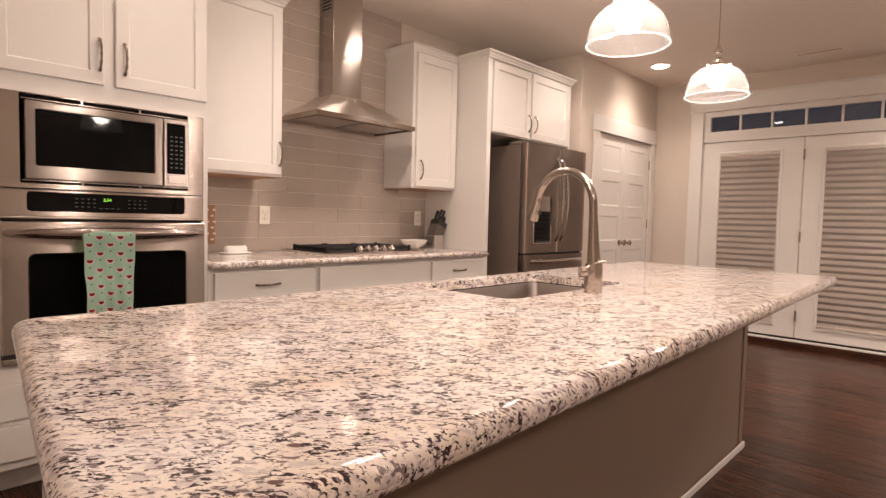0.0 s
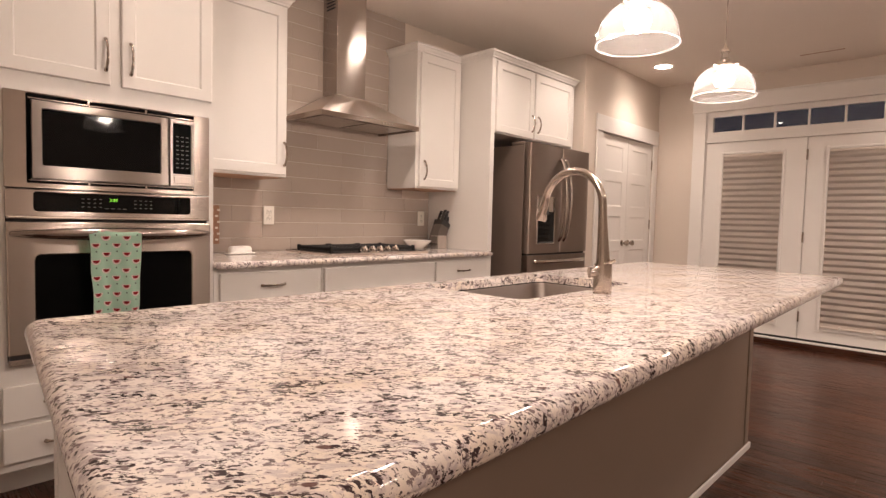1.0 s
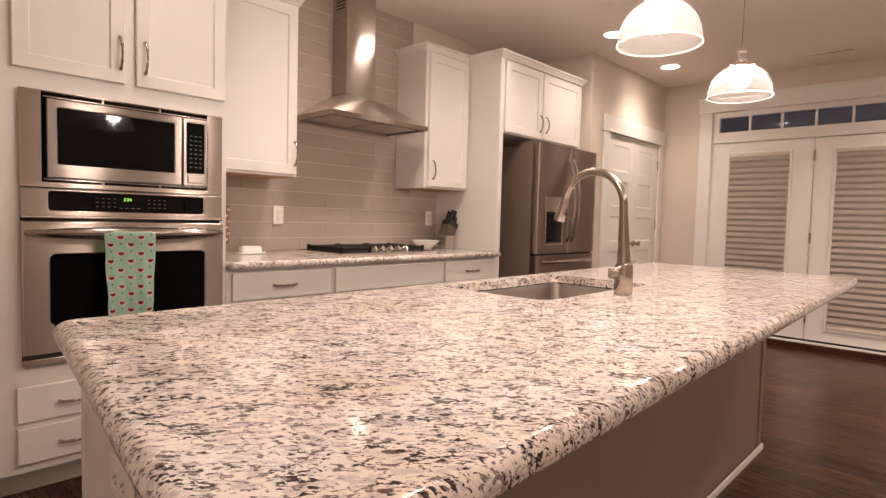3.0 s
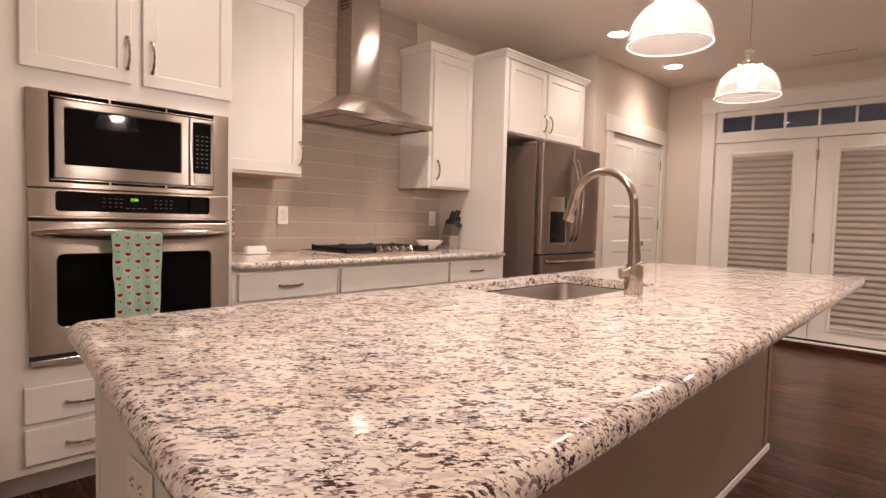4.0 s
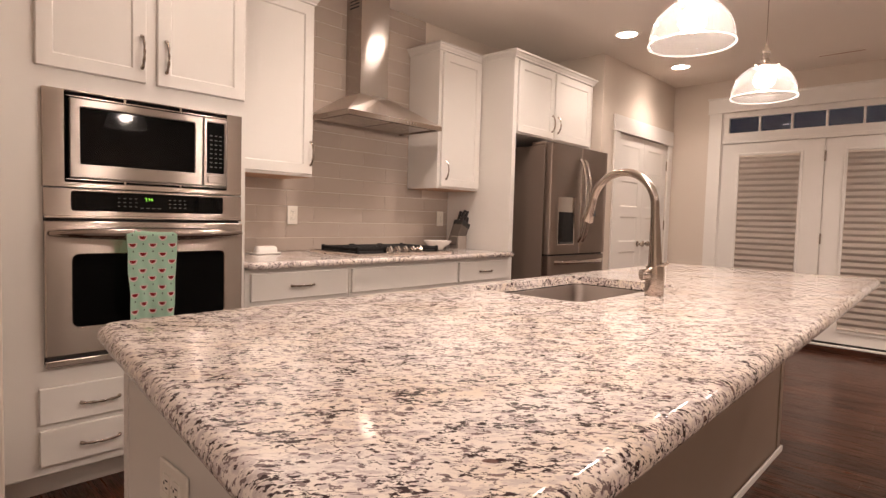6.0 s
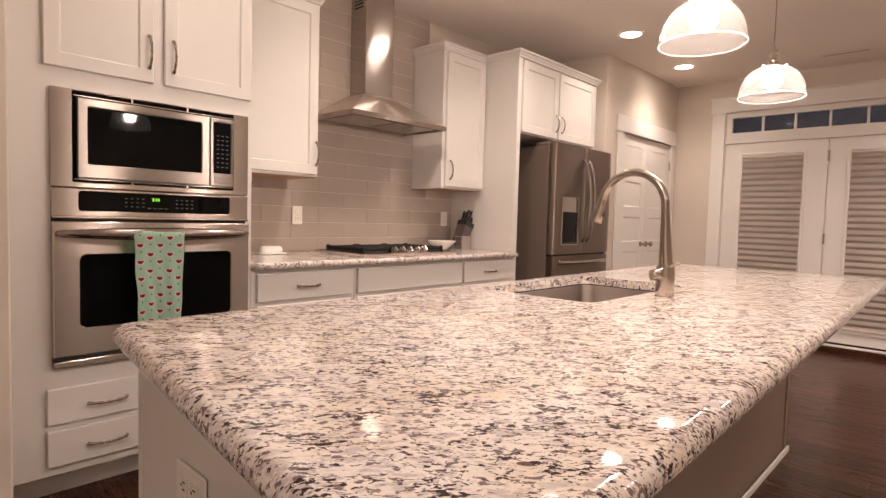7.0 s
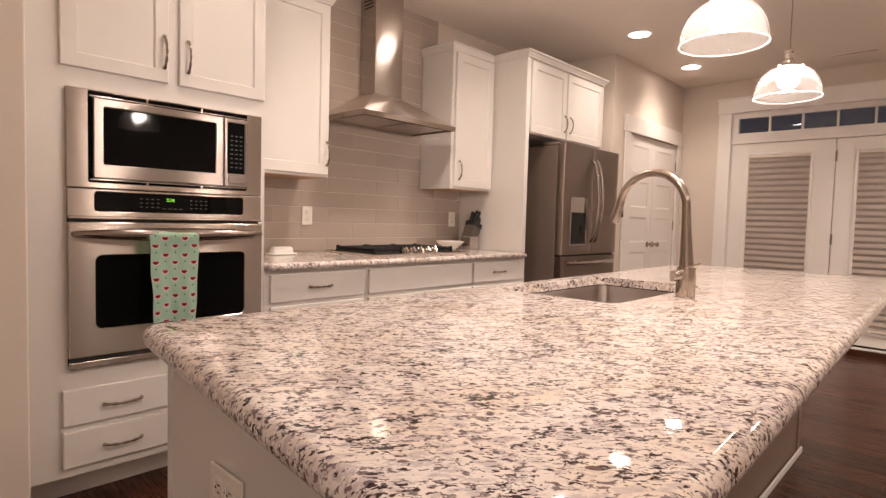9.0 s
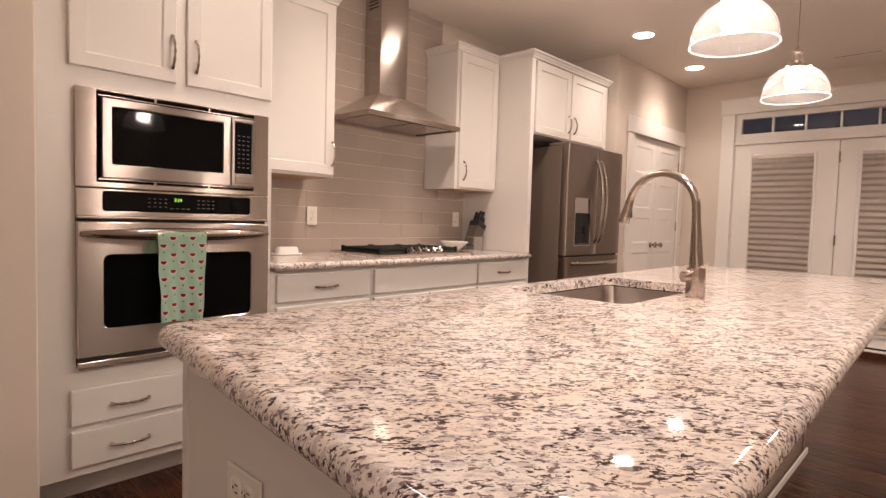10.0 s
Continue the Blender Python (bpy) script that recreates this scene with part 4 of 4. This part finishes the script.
for i in range(4):
    z = 2.515 + i * 0.022
    part("vent_slot", box(CX0 - 0.0012, CX0 + 0.0020, CY + 0.03, BACK - 0.05, z, z + 0.009), M_DARK, hood)

# ---- cooktop ----
KX0, KX1, KY0, KY1 = 1.806, 2.570, 2.638, 3.135
ck = thing("gas_cooktop", (2.19, 2.89, TOP), "stainless steel gas cooktop with black cast-iron grates", "cooktop")
part("tray", box(KX0, KX1, KY0, KY1, TOP + 0.0005, TOP + 0.016, 0.005), M_TRAY, ck)
for x0, x1, y0, y1 in ((KX0, KX1, KY0, KY0 + 0.009), (KX0, KX1, KY1 - 0.009, KY1), (KX0, KX0 + 0.009, KY0 + 0.0095, KY1 - 0.0095), (KX1 - 0.009, KX1, KY0 + 0.0095, KY1 - 0.0095)):
    part("tray_lip", box(x0, x1, y0, y1, TOP + 0.014, TOP + 0.0205, 0.002), M_CHROME, ck)
for i, (bx, by, r) in enumerate(((1.978, 3.01, 0.045), (1.978, 2.82, 0.036), (2.211, 2.95, 0.058), (2.434, 3.01, 0.040), (2.434, 2.83, 0.036))):
    q = part("burner", lathe([(r, 0), (r, 0.010), (r * 0.8, 0.014)], (bx, by, TOP + 0.011), 24), M_IRON, ck, smooth=True)
    part("cap", lathe([(r * 0.8, 0.0145), (r * 0.82, 0.020), (r * 0.6, 0.024)], (bx, by, TOP + 0.011), 24), M_IRON, q, smooth=True)
for g0, g1, yf in ((1.866, 2.090, 2.735), (2.097, 2.325, 2.800), (2.332, 2.535, 2.735)):
    bm = bmesh.new()
    z0, z1 = TOP + 0.027, TOP + 0.047
    yb = 3.095
    for x in (g0, g1 - 0.013):
        box(x, x + 0.013, yf, yb, z0, z1, 0.003, 1, into=bm)
    for y in (yf, yb - 0.013):
        box(g0 + 0.001, g1 - 0.001, y, y + 0.013, z0 + 0.0005, z1 - 0.0005, 0.003, 1, into=bm)
    gm = (g0 + g1) / 2
    box(gm - 0.006, gm + 0.006, yf, yb, z0 + 0.001, z1 + 0.001, 0.003, 1, into=bm)
    for k in (0.14, 0.28, 0.43, 0.57, 0.72, 0.86):
        y = yf + (yb - yf) * k
        box(g0, g1, y - 0.006, y + 0.006, z0 + 0.0015, z1 + 0.0015, 0.003, 1, into=bm)
    for x in (g0, g1 - 0.014):
        for y in (yf, yb - 0.014):
            box(x - 0.002, x + 0.018, y - 0.002, y + 0.018, TOP + 0.010, z1 + 0.006, 0.004, 1, into=bm)
    part("grate", bm, M_IRON, ck, "black cast-iron grate")
    part("drip_pan", box(g0 + 0.006, g1 - 0.006, yf + 0.006, yb - 0.006, TOP + 0.0165, TOP + 0.0260), M_DARK, ck, "black slab filling the space under the grate")
part("knob_plate", box(2.053, 2.378, KY0 + 0.030, KY0 + 0.125, TOP + 0.010, TOP + 0.020, 0.006), M_TRAY, ck)
for i in range(5):
    x = 2.092 + i * 0.0620
    seat = Matrix.Translation((x, KY0 + 0.080, TOP + 0.024)) @ Matrix.Rotation(radians(52), 4, "X")
    part("knob_base", turned(lathe([(0.029, -0.004), (0.029, 0.002), (0.027, 0.004)], (0, 0, 0), 24), seat), M_KEYS, ck)
    k = part("knob", turned(lathe([(0.024, 0.002), (0.0255, 0.006), (0.0255, 0.009), (0.022, 0.012)], (0, 0, 0), 24), seat), M_HANDLE, ck, "dark chrome control knob", True)
    part("barrel", turned(lathe([(0.0185, 0.010), (0.0180, 0.024), (0.0165, 0.0265)], (0, 0, 0), 24), seat), M_HANDLE, k, smooth=True)
    part("grip", turned(box(-0.0045, 0.0045, -0.0165, 0.0165, 0.0255, 0.034, 0.002), seat), M_CHROME, k)


# ---- outlets ----
def outlet(m, label, sockets=True):
    o = thing("wall_outlet", (0, 0, 0), label, "outlet", "outlets")
    p = part("plate", box(-0.036, 0.036, -0.006, 0, -0.058, 0.058, 0.003), M_PLASTIC, o)
    for z in (-0.021, 0.021):
        r = part("socket", box(-0.0165, 0.0165, -0.0085, -0.005, z - 0.0145, z + 0.0145, 0.004), M_PLASTIC, p)
        s = box(-0.0075, -0.0055, -0.0092, -0.0080, z - 0.002, z + 0.008)
        box(0.0055, 0.0075, -0.0092, -0.0080, z - 0.001, z + 0.007, into=s)
        box(-0.0022, 0.0022, -0.0092, -0.0080, z - 0.0095, z - 0.0055, into=s)
        part("slots", s, M_DARK, p)
    part("screw", turned(lathe([(0.003, 0), (0.002, 0.001)], (0, 0, 0), 10), Matrix.Translation((0, -0.006, 0)) @ Matrix.Rotation(radians(90), 4, "X")), M_NICKEL, p)
    o.matrix_basis = m
    return o


outlet(pose(1.772, BACK - 0.0145, 1.142), "white duplex outlet on the tiled backsplash")
outlet(pose(3.118, BACK - 0.0145, 1.144), "white duplex outlet on the backsplash near the knife block")
outlet(pose(0.239, 1.131, 0.674, 0, 90, 270), "white duplex outlet on the island's end panel")

# ---- counter things ----
bt = thing("butter_dish", (1.505, 3.11, TOP), "white ceramic butter dish with its lid on", "butter dish")
part("tray", ogee_top(round_loop([(1.408, 3.062), (1.582, 3.062), (1.582, 3.158), (1.408, 3.158)], 0.03, 0.005, 6), TOP + 0.001, TOP + 0.011), M_CERAMIC, bt, smooth=True)
bm = bmesh.new()
rings = []
for o, h in ((0.018, 0.010), (0.020, 0.030), (0.026, 0.042), (0.036, 0.047)):
    rings.append([bm.verts.new((x, y, TOP + h)) for x, y, _, _ in round_loop([(1.408, 3.062), (1.582, 3.062), (1.582, 3.158), (1.408, 3.158)], 0.04, o, 6)])
for a, c in zip(rings, rings[1:]):
    for i in range(len(a)):
        bm.faces.new((a[i], a[(i + 1) % len(a)], c[(i + 1) % len(a)], c[i]))
bm.faces.new(rings[-1])
bm.faces.new(rings[0][::-1])
part("lid", bm, M_CERAMIC, bt, smooth=True)
bw = thing("bowl", (2.93, 3.12, TOP), "shallow white ceramic bowl on the counter", "bowl")
part("shell", lathe([(0.0, 0.004), (0.045, 0.001), (0.050, 0.006), (0.085, 0.034), (0.108, 0.060), (0.110, 0.064), (0.106, 0.064), (0.082, 0.038), (0.045, 0.011), (0.0, 0.009)], (2.93, 3.12, TOP), 40, False), M_CERAMIC, bw, smooth=True)

kb = thing("knife_block", (3.10, 3.09, TOP), "grey knife block with black-handled knives", "knife block")
lean = Matrix.Translation((3.085, 3.09, TOP)) @ Matrix.Rotation(radians(24), 4, "Y")
part("block", turned(box(-0.050, 0.045, -0.045, 0.045, 0.0, 0.20, 0.004), lean @ Matrix.Translation((0, 0, 0.022))), M_GREYPL, kb)
part("front_block", box(3.072, 3.172, 3.036, 3.120, TOP, TOP + 0.100, 0.003), M_TANWOOD, kb, "pale wooden front of the block")
part("collar", turned(box(-0.052, 0.047, -0.047, 0.047, 0.165, 0.206, 0.004), lean @ Matrix.Translation((0, 0, 0.022))), M_RUBBER, kb, "black top of the block")
for i, (kx, ky, h) in enumerate(((-0.035, -0.02, 0.095), (-0.035, 0.02, 0.085), (-0.005, -0.022, 0.100), (-0.005, 0.018, 0.090), (0.025, -0.02, 0.060), (0.025, 0.02, 0.065))):
    k = part("knife", turned(box(kx - 0.008, kx + 0.008, ky - 0.010, ky + 0.010, 0.222, 0.222 + h, 0.005), lean), M_RUBBER, kb, "black knife handle")
    part("bolster", turned(box(kx - 0.0085, kx + 0.0085, ky - 0.0105, ky + 0.0105, 0.218, 0.228, 0.001), lean), M_CHROME, k)

ph = thing("pot_holder", (1.40, 3.282, 1.0), "terracotta and white woven pot holder hung on the backsplash", "pot holder")
part("pad", box(1.285, 1.447, 3.272, 3.285, 0.965, 1.195, 0.005), M_CLAY, ph)
for i in range(6):
    for j in range(4):
        x, z = 1.300 + j * 0.040 + (0.012 if i % 2 else 0), 0.985 + i * 0.035
        part("tuft", box(x, x + 0.018, 3.2685, 3.2735, z, z + 0.012, 0.002, 1), M_SHADE, ph)
part("loop", tube([(1.366 + 0.012 * math.sin(a), 3.279, 1.213 - 0.018 * math.cos(a)) for a in [math.pi * 2 * i / 16 for i in range(17)]], 0.002, 6), M_CLAY, ph)

# ---- island ----
IX0, IX1, IY0, IY1 = 0.241, 3.120, 0.822, 1.395
ITOP = 0.920
isl = thing("island_cabinet", (1.68, 1.1, 0), "painted kitchen island base with plain end and seating panels", "kitchen island")
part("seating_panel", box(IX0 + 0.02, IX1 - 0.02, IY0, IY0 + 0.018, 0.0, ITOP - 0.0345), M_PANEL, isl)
part("end_panel", box(IX0, IX0 + 0.018, IY0 + 0.019, IY1 - 0.003, 0.0, ITOP - 0.0345), M_WHITE, isl)
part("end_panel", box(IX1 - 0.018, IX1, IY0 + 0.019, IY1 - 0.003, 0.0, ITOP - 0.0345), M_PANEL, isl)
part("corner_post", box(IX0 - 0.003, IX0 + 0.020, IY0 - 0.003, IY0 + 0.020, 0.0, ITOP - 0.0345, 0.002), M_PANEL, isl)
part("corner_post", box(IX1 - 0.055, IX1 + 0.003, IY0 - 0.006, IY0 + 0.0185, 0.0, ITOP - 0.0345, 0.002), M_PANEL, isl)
part("corner_post", box(IX0 - 0.003, IX0 + 0.020, IY1 - 0.022, IY1 + 0.002, 0.0, ITOP - 0.0345, 0.002), M_WHITE, isl)
part("back", box(IX0 + 0.019, IX1 - 0.019, IY1 - 0.02, IY1, 0.10, ITOP - 0.0345), M_WHITE, isl)
for i in range(5):
    a = IX0 + 0.03 + i * 0.566
    part("door", turned(panelled(-0.277, 0.277, 0.13, 0.70, -0.019, 0.018, 0.05), pose(a + 0.28, IY1 + 0.001, 0, 0, 0, 180)), M_WHITE, isl)
    part("drawer_front", box(a + 0.003, a + 0.557, IY1 + 0.001, IY1 + 0.019, 0.72, 0.856, 0.003), M_WHITE, isl)
sh = box(IX0 - 0.016, IX1 + 0.012, IY0 - 0.018, IY0 - 0.007, 0, 0.034, 0.005)
box(IX1 + 0.004, IX1 + 0.012, IY0 - 0.006, IY1, 0, 0.034, 0.003, into=sh)
part("shoe_trim", sh, M_TRIM, isl, "pale shoe moulding along the floor")

it = thing("island_countertop", (1.65, 0.93, ITOP - 0.034), "long polished cream granite island top with dark flecks", "countertop")
outline = [(0.068, 0.386), (3.195, 0.460), (3.215, 1.478), (0.196, 1.434)]
hole = [(x, y) for x, y, _, _ in round_loop([(1.275, 0.955), (1.985, 0.955), (1.985, 1.372), (1.275, 1.372)], 0.045, 0.0, 8)]
rim = round_loop(outline, 0.047, 0.0, 10)
part("slab", slab_field(rim, ITOP - 0.034, ITOP, 0.042, hole), M_GRANITE, it)
part("edge", slab_edge(rim, ITOP - 0.042, ITOP, 0.036), M_GRANITE, it, "rounded built-up granite edge")

# ---- sink ----
sk = thing("sink", (1.63, 1.16, 0.70), "stainless steel undermount sink bowl", "sink")
bm = bmesh.new()
rings = []
SC = [(1.275, 0.955), (1.985, 0.955), (1.985, 1.372), (1.275, 1.372)]
for ins, z, rr in ((-0.022, ITOP - 0.0352, 0.05), (0.003, ITOP - 0.0352, 0.048), (0.005, ITOP - 0.042, 0.048), (0.010, 0.735, 0.055), (0.022, 0.712, 0.06), (0.045, 0.702, 0.09), (0.13, 0.697, 0.16)):
    rings.append([bm.verts.new((x, y, z)) for x, y, _, _ in round_loop(SC, rr, ins, 8)])
for a, c in zip(rings, rings[1:]):
    for i in range(len(a)):
        bm.faces.new((a[i], a[(i + 1) % len(a)], c[(i + 1) % len(a)], c[i]))
bm.faces.new(rings[-1])
bmesh.ops.recalc_face_normals(bm, faces=bm.faces[:])
bmesh.ops.reverse_faces(bm, faces=bm.faces[:])
part("bowl", bm, M_SINK, sk, smooth=True)
bm = bmesh.new()
rings = [[bm.verts.new((x, y, z)) for x, y, _, _ in round_loop(SC, 0.046, ins, 8)] for ins, z in ((0.0004, ITOP - 0.0350), (0.0022, ITOP - 0.0350), (0.0018, ITOP - 0.0322), (0.0004, ITOP - 0.0318))]
for a, c in zip(rings, rings[1:] + rings[:1]):
    for i in range(len(a)):
        bm.faces.new((a[i], a[(i + 1) % len(a)], c[(i + 1) % len(a)], c[i]))
bmesh.ops.recalc_face_normals(bm, faces=bm.faces[:])
part("seal", bm, M_KEYS, sk, "dark ring painted as the shadow gap under the stone edge", True)
part("drain", lathe([(0.045, 0.0), (0.042, 0.003), (0.030, 0.001), (0.012, 0.002)], (1.63, 1.18, 0.698), 24), M_CHROME, sk, smooth=True)

# ---- faucet ----
fx, fy = 1.622, 0.888
fc = thing("faucet", (fx, fy, ITOP), "brushed nickel gooseneck pull-down kitchen faucet", "faucet")
part("base", lathe([(0.0285, 0.0), (0.0295, 0.003), (0.0290, 0.075), (0.0275, 0.095)], (fx, fy, ITOP + 0.0005), 32), M_NICKEL, fc, smooth=True)
pts, rad = [], []
ux, uy = 0.13, 0.99
for i in range(9):
    s = i / 8
    pts.append((fx, fy + 0.010 * s, ITOP + 0.09 + 0.193 * s))
    rad.append(0.0235 - 0.0100 * min(1, s * 1.15) ** 0.75)
R = 0.120
c0 = (fx, fy + 0.010 + R, ITOP + 0.283)
for i in range(1, 21):
    a = math.pi - math.radians(168) * i / 20
    q = R * math.cos(a) + R
    pts.append((fx + ux * q, fy + 0.010 + uy * q, c0[2] + R * 0.96 * math.sin(a)))
    rad.append(0.0132)
part("neck", tube(pts, rad, 20), M_NICKEL, fc, smooth=True)
ex, ey, ez = pts[-1]
hd = part("spray_head", tube([(ex, ey, ez + 0.004), (ex + 0.001, ey + 0.006, ez - 0.020), (ex + 0.003, ey + 0.016, ez - 0.045), (ex + 0.005, ey + 0.022, ez - 0.070), (ex + 0.005, ey + 0.024, ez - 0.076)], [0.0142, 0.0150, 0.0172, 0.0205, 0.0195], 20), M_NICKEL, fc, smooth=True)
part("spray_button", turned(box(-0.006, 0.006, -0.002, 0.003, -0.022, 0.022, 0.002), Matrix.Translation((ex + 0.012, ey + 0.002, ez - 0.036)) @ Matrix.Rotation(radians(-50), 4, "Z") @ Matrix.Rotation(radians(-14), 4, "X")), M_RUBBER, hd, "dark rubber spray button")
part("pivot", rod((fx - 0.004, fy + 0.004, ITOP + 0.068), (fx - 0.034, fy + 0.031, ITOP + 0.066), 0.0185, 0.0175, 20), M_NICKEL, fc, smooth=True)
part("lever", tube([(fx - 0.030, fy + 0.020, ITOP + 0.074), (fx - 0.018, fy - 0.002, ITOP + 0.088), (fx - 0.004, fy - 0.026, ITOP + 0.101), (fx + 0.004, fy - 0.040, ITOP + 0.108)], [0.0115, 0.0095, 0.0085, 0.0070], 14, 0.7), M_NICKEL, fc, smooth=True)


# ---- pendants ----
def pendant():
    p = thing("pendant_light", (0, 0, 0), "seeded glass dome pendant light with a nickel fitting, lit", "pendant light", "island pendants")
    H = 0.126
    outer = [(0.1265 * math.cos(a) ** 0.75 if a < math.pi / 2 - 0.01 else 0.0, H * math.sin(a)) for a in [math.radians(v) for v in (0, 8, 16, 24, 32, 40, 48, 56, 64, 71, 77)]]
    outer = [(0.1275, -0.004), (0.129, 0.0)] + [(r, z + 0.002) for r, z in outer]
    inner = [(r - 0.0035, z - 0.002) for r, z in reversed(outer[1:])]
    o = part("shade", lathe(outer + inner + [outer[0]], (0, 0, 0), 56, False), M_SEEDED, p, "clear seeded glass dome", True)
    o.visible_shadow = False
    o = part("rim", tube([(0.1273 * math.cos(a), 0.1273 * math.sin(a), -0.003) for a in [2 * math.pi * i / 56 for i in range(57)]], 0.0026, 8), M_LIP, p, "ground lip of the dome", True)
    o.visible_shadow = False
    part("bulb", lathe([(0.012, 0.119), (0.018, 0.112), (0.033, 0.098), (0.041, 0.080), (0.041, 0.062), (0.031, 0.045), (0.010, 0.036)], (0, 0, 0), 24), M_BULB, p, "glowing light bulb", True)
    part("collar", lathe([(0.042, 0.121), (0.044, 0.127), (0.034, 0.136), (0.020, 0.142)], (0, 0, 0), 32), M_FITTING, p, smooth=True)
    for i in range(3):
        a = 2 * math.pi * i / 3 + 0.5
        part("thumb_screw", rod((0.040 * math.cos(a), 0.040 * math.sin(a), 0.129), (0.056 * math.cos(a), 0.056 * math.sin(a), 0.129), 0.004, seg=10), M_FITTING, p)
    part("socket", lathe([(0.018, 0.140), (0.020, 0.144), (0.020, 0.154), (0.0145, 0.160), (0.0145, 0.182), (0.019, 0.187), (0.019, 0.195), (0.010, 0.202), (0.004, 0.218)], (0, 0, 0), 24), M_FITTING, p, smooth=True)
    part("cord", rod((0, 0, 0.216), (0, 0, CEIL - RIM - 0.02), 0.0022, seg=8), M_NICKEL, p)
    part("canopy", lathe([(0.010, -0.035), (0.050, -0.022), (0.062, -0.006), (0.062, -0.001)], (0, 0, CEIL - RIM), 32), M_FITTING, p, smooth=True)
    return p


first = pendant()
for i, (px, py) in enumerate(PENDANTS):
    if i:
        copy_thing(first, pose(px, py, RIM + (0.012 if i == 1 else 0.0)))
first.matrix_basis = pose(*PENDANTS[0], RIM)

# ---- backsplash tiles ----
splash = setting("backsplash", box(1.133, 2.918, BACK - 0.006, BACK - 0.0005, TOP, CEIL - 0.001), M_GROUT, "taupe glass tile backsplash up to the ceiling", "backsplash")
low = setting("backsplash_low", box(2.9185, 3.2155, BACK - 0.006, BACK - 0.0005, TOP, 1.365), M_GROUT, "taupe glass tile backsplash under the wall cabinet", "backsplash")
TILES = {}


def tile_mesh(wd, ht):
    key = (round(wd, 3), round(ht, 3))
    if key not in TILES:
        bm = bmesh.new()
        e, d = 0.0012, 0.0018
        lo = [bm.verts.new(v) for v in ((-wd / 2, 0, -ht / 2), (wd / 2, 0, -ht / 2), (wd / 2, 0, ht / 2), (-wd / 2, 0, ht / 2))]
        mid = [bm.verts.new((v.co.x, -d + e, v.co.z)) for v in lo]
        top = [bm.verts.new((v.co.x - math.copysign(e, v.co.x), -d, v.co.z - math.copysign(e, v.co.z))) for v in lo]
        for a, b in ((lo, mid), (mid, top)):
            for i in range(4):
                bm.faces.new((a[i], a[(i + 1) % 4], b[(i + 1) % 4], b[i]))
        bm.faces.new(top)
        bmesh.ops.recalc_face_normals(bm, faces=bm.faces[:])
        me = bpy.data.meshes.new("tile")
        bm.to_mesh(me)
        bm.free()
        me.materials.append(M_TILE)
        TILES[key] = me
    return TILES[key]


rng = random.Random(4)
GAP, SEAM, ROW, LEN = 0.0026, 0.0012, 0.0995, 0.404
for k in range(-1, 18):
    z0, z1 = max(TOP + 0.001, 0.999 + (k - 1) * ROW), min(CEIL - 0.002, 0.999 + k * ROW)
    if z1 - z0 < 0.012:
        continue
    x = 1.134 - (0.0 if k % 2 else LEN / 2) - 0.21
    xmax = 3.2145 if z1 < 1.37 else 2.917
    while x < xmax:
        a, c = max(1.135, x + SEAM / 2), min(xmax, x + LEN - SEAM / 2)
        x += LEN
        if c - a < 0.012:
            continue
        o = new("tile", tile_mesh(c - a, z1 - z0 - GAP))
        o.parent = splash if (a + c) / 2 < 2.918 else low
        o.location = ((a + c) / 2, BACK - 0.006, (z0 + z1) / 2)
        o.rotation_euler = (rng.uniform(-0.004, 0.004), 0, rng.uniform(-0.002, 0.002))

# ---- floor planks ----
PLANKS = {}
PW = 0.108


def plank_data(length):
    key = round(length, 2)
    if key not in PLANKS:
        PLANKS[key] = plank_verts(key)
    return PLANKS[key]


def plank_verts(ln):
    bm = bmesh.new()
    e, wd = 0.0012, PW - 0.0012
    lo = [bm.verts.new(v) for v in ((-wd / 2, 0, -0.015), (wd / 2, 0, -0.015), (wd / 2, ln - 0.0015, -0.015), (-wd / 2, ln - 0.0015, -0.015))]
    mid = [bm.verts.new((v.co.x, v.co.y, -e)) for v in lo]
    top = [bm.verts.new((v.co.x * (1 - 2 * e / wd), e + v.co.y * (1 - 2 * e / ln), 0)) for v in lo]
    for a, b in ((lo, mid), (mid, top)):
        for i in range(4):
            bm.faces.new((a[i], a[(i + 1) % 4], b[(i + 1) % 4], b[i]))
    bm.faces.new(top)
    bmesh.ops.recalc_face_normals(bm, faces=bm.faces[:])
    me = bpy.data.meshes.new("plank")
    bm.to_mesh(me)
    bm.free()
    me.materials.append(M_PLANK)
    return me


floor_ob = bpy.data.objects["floor"]
rest = bmesh.new()
count = 0
x = XW
while x < EAST + 0.02:
    y = YS - rng.uniform(0, 1.0)
    while y < 3.3:
        ln = rng.choice((0.75, 0.92, 1.10, 1.25))
        near = (x > 3.0 and y + ln > -1.0 and y < 2.65) or (-0.1 < x < 1.3 and y + ln > 1.8 and y < 2.75)
        if near and count < 300:
            o = new("plank", plank_data(ln))
            o.parent = floor_ob
            o.location = (x + PW / 2, y, 0)
            count += 1
        else:
            n0 = len(rest.verts)
            rest.from_mesh(plank_data(ln))
            rest.verts.ensure_lookup_table()
            bmesh.ops.translate(rest, verts=rest.verts[n0:], vec=(x + PW / 2, y, 0))
        y += ln
    x += PW
fr = part("planks_beyond", rest, M_PLANK, floor_ob)
tagged(fr, kind="stuff")
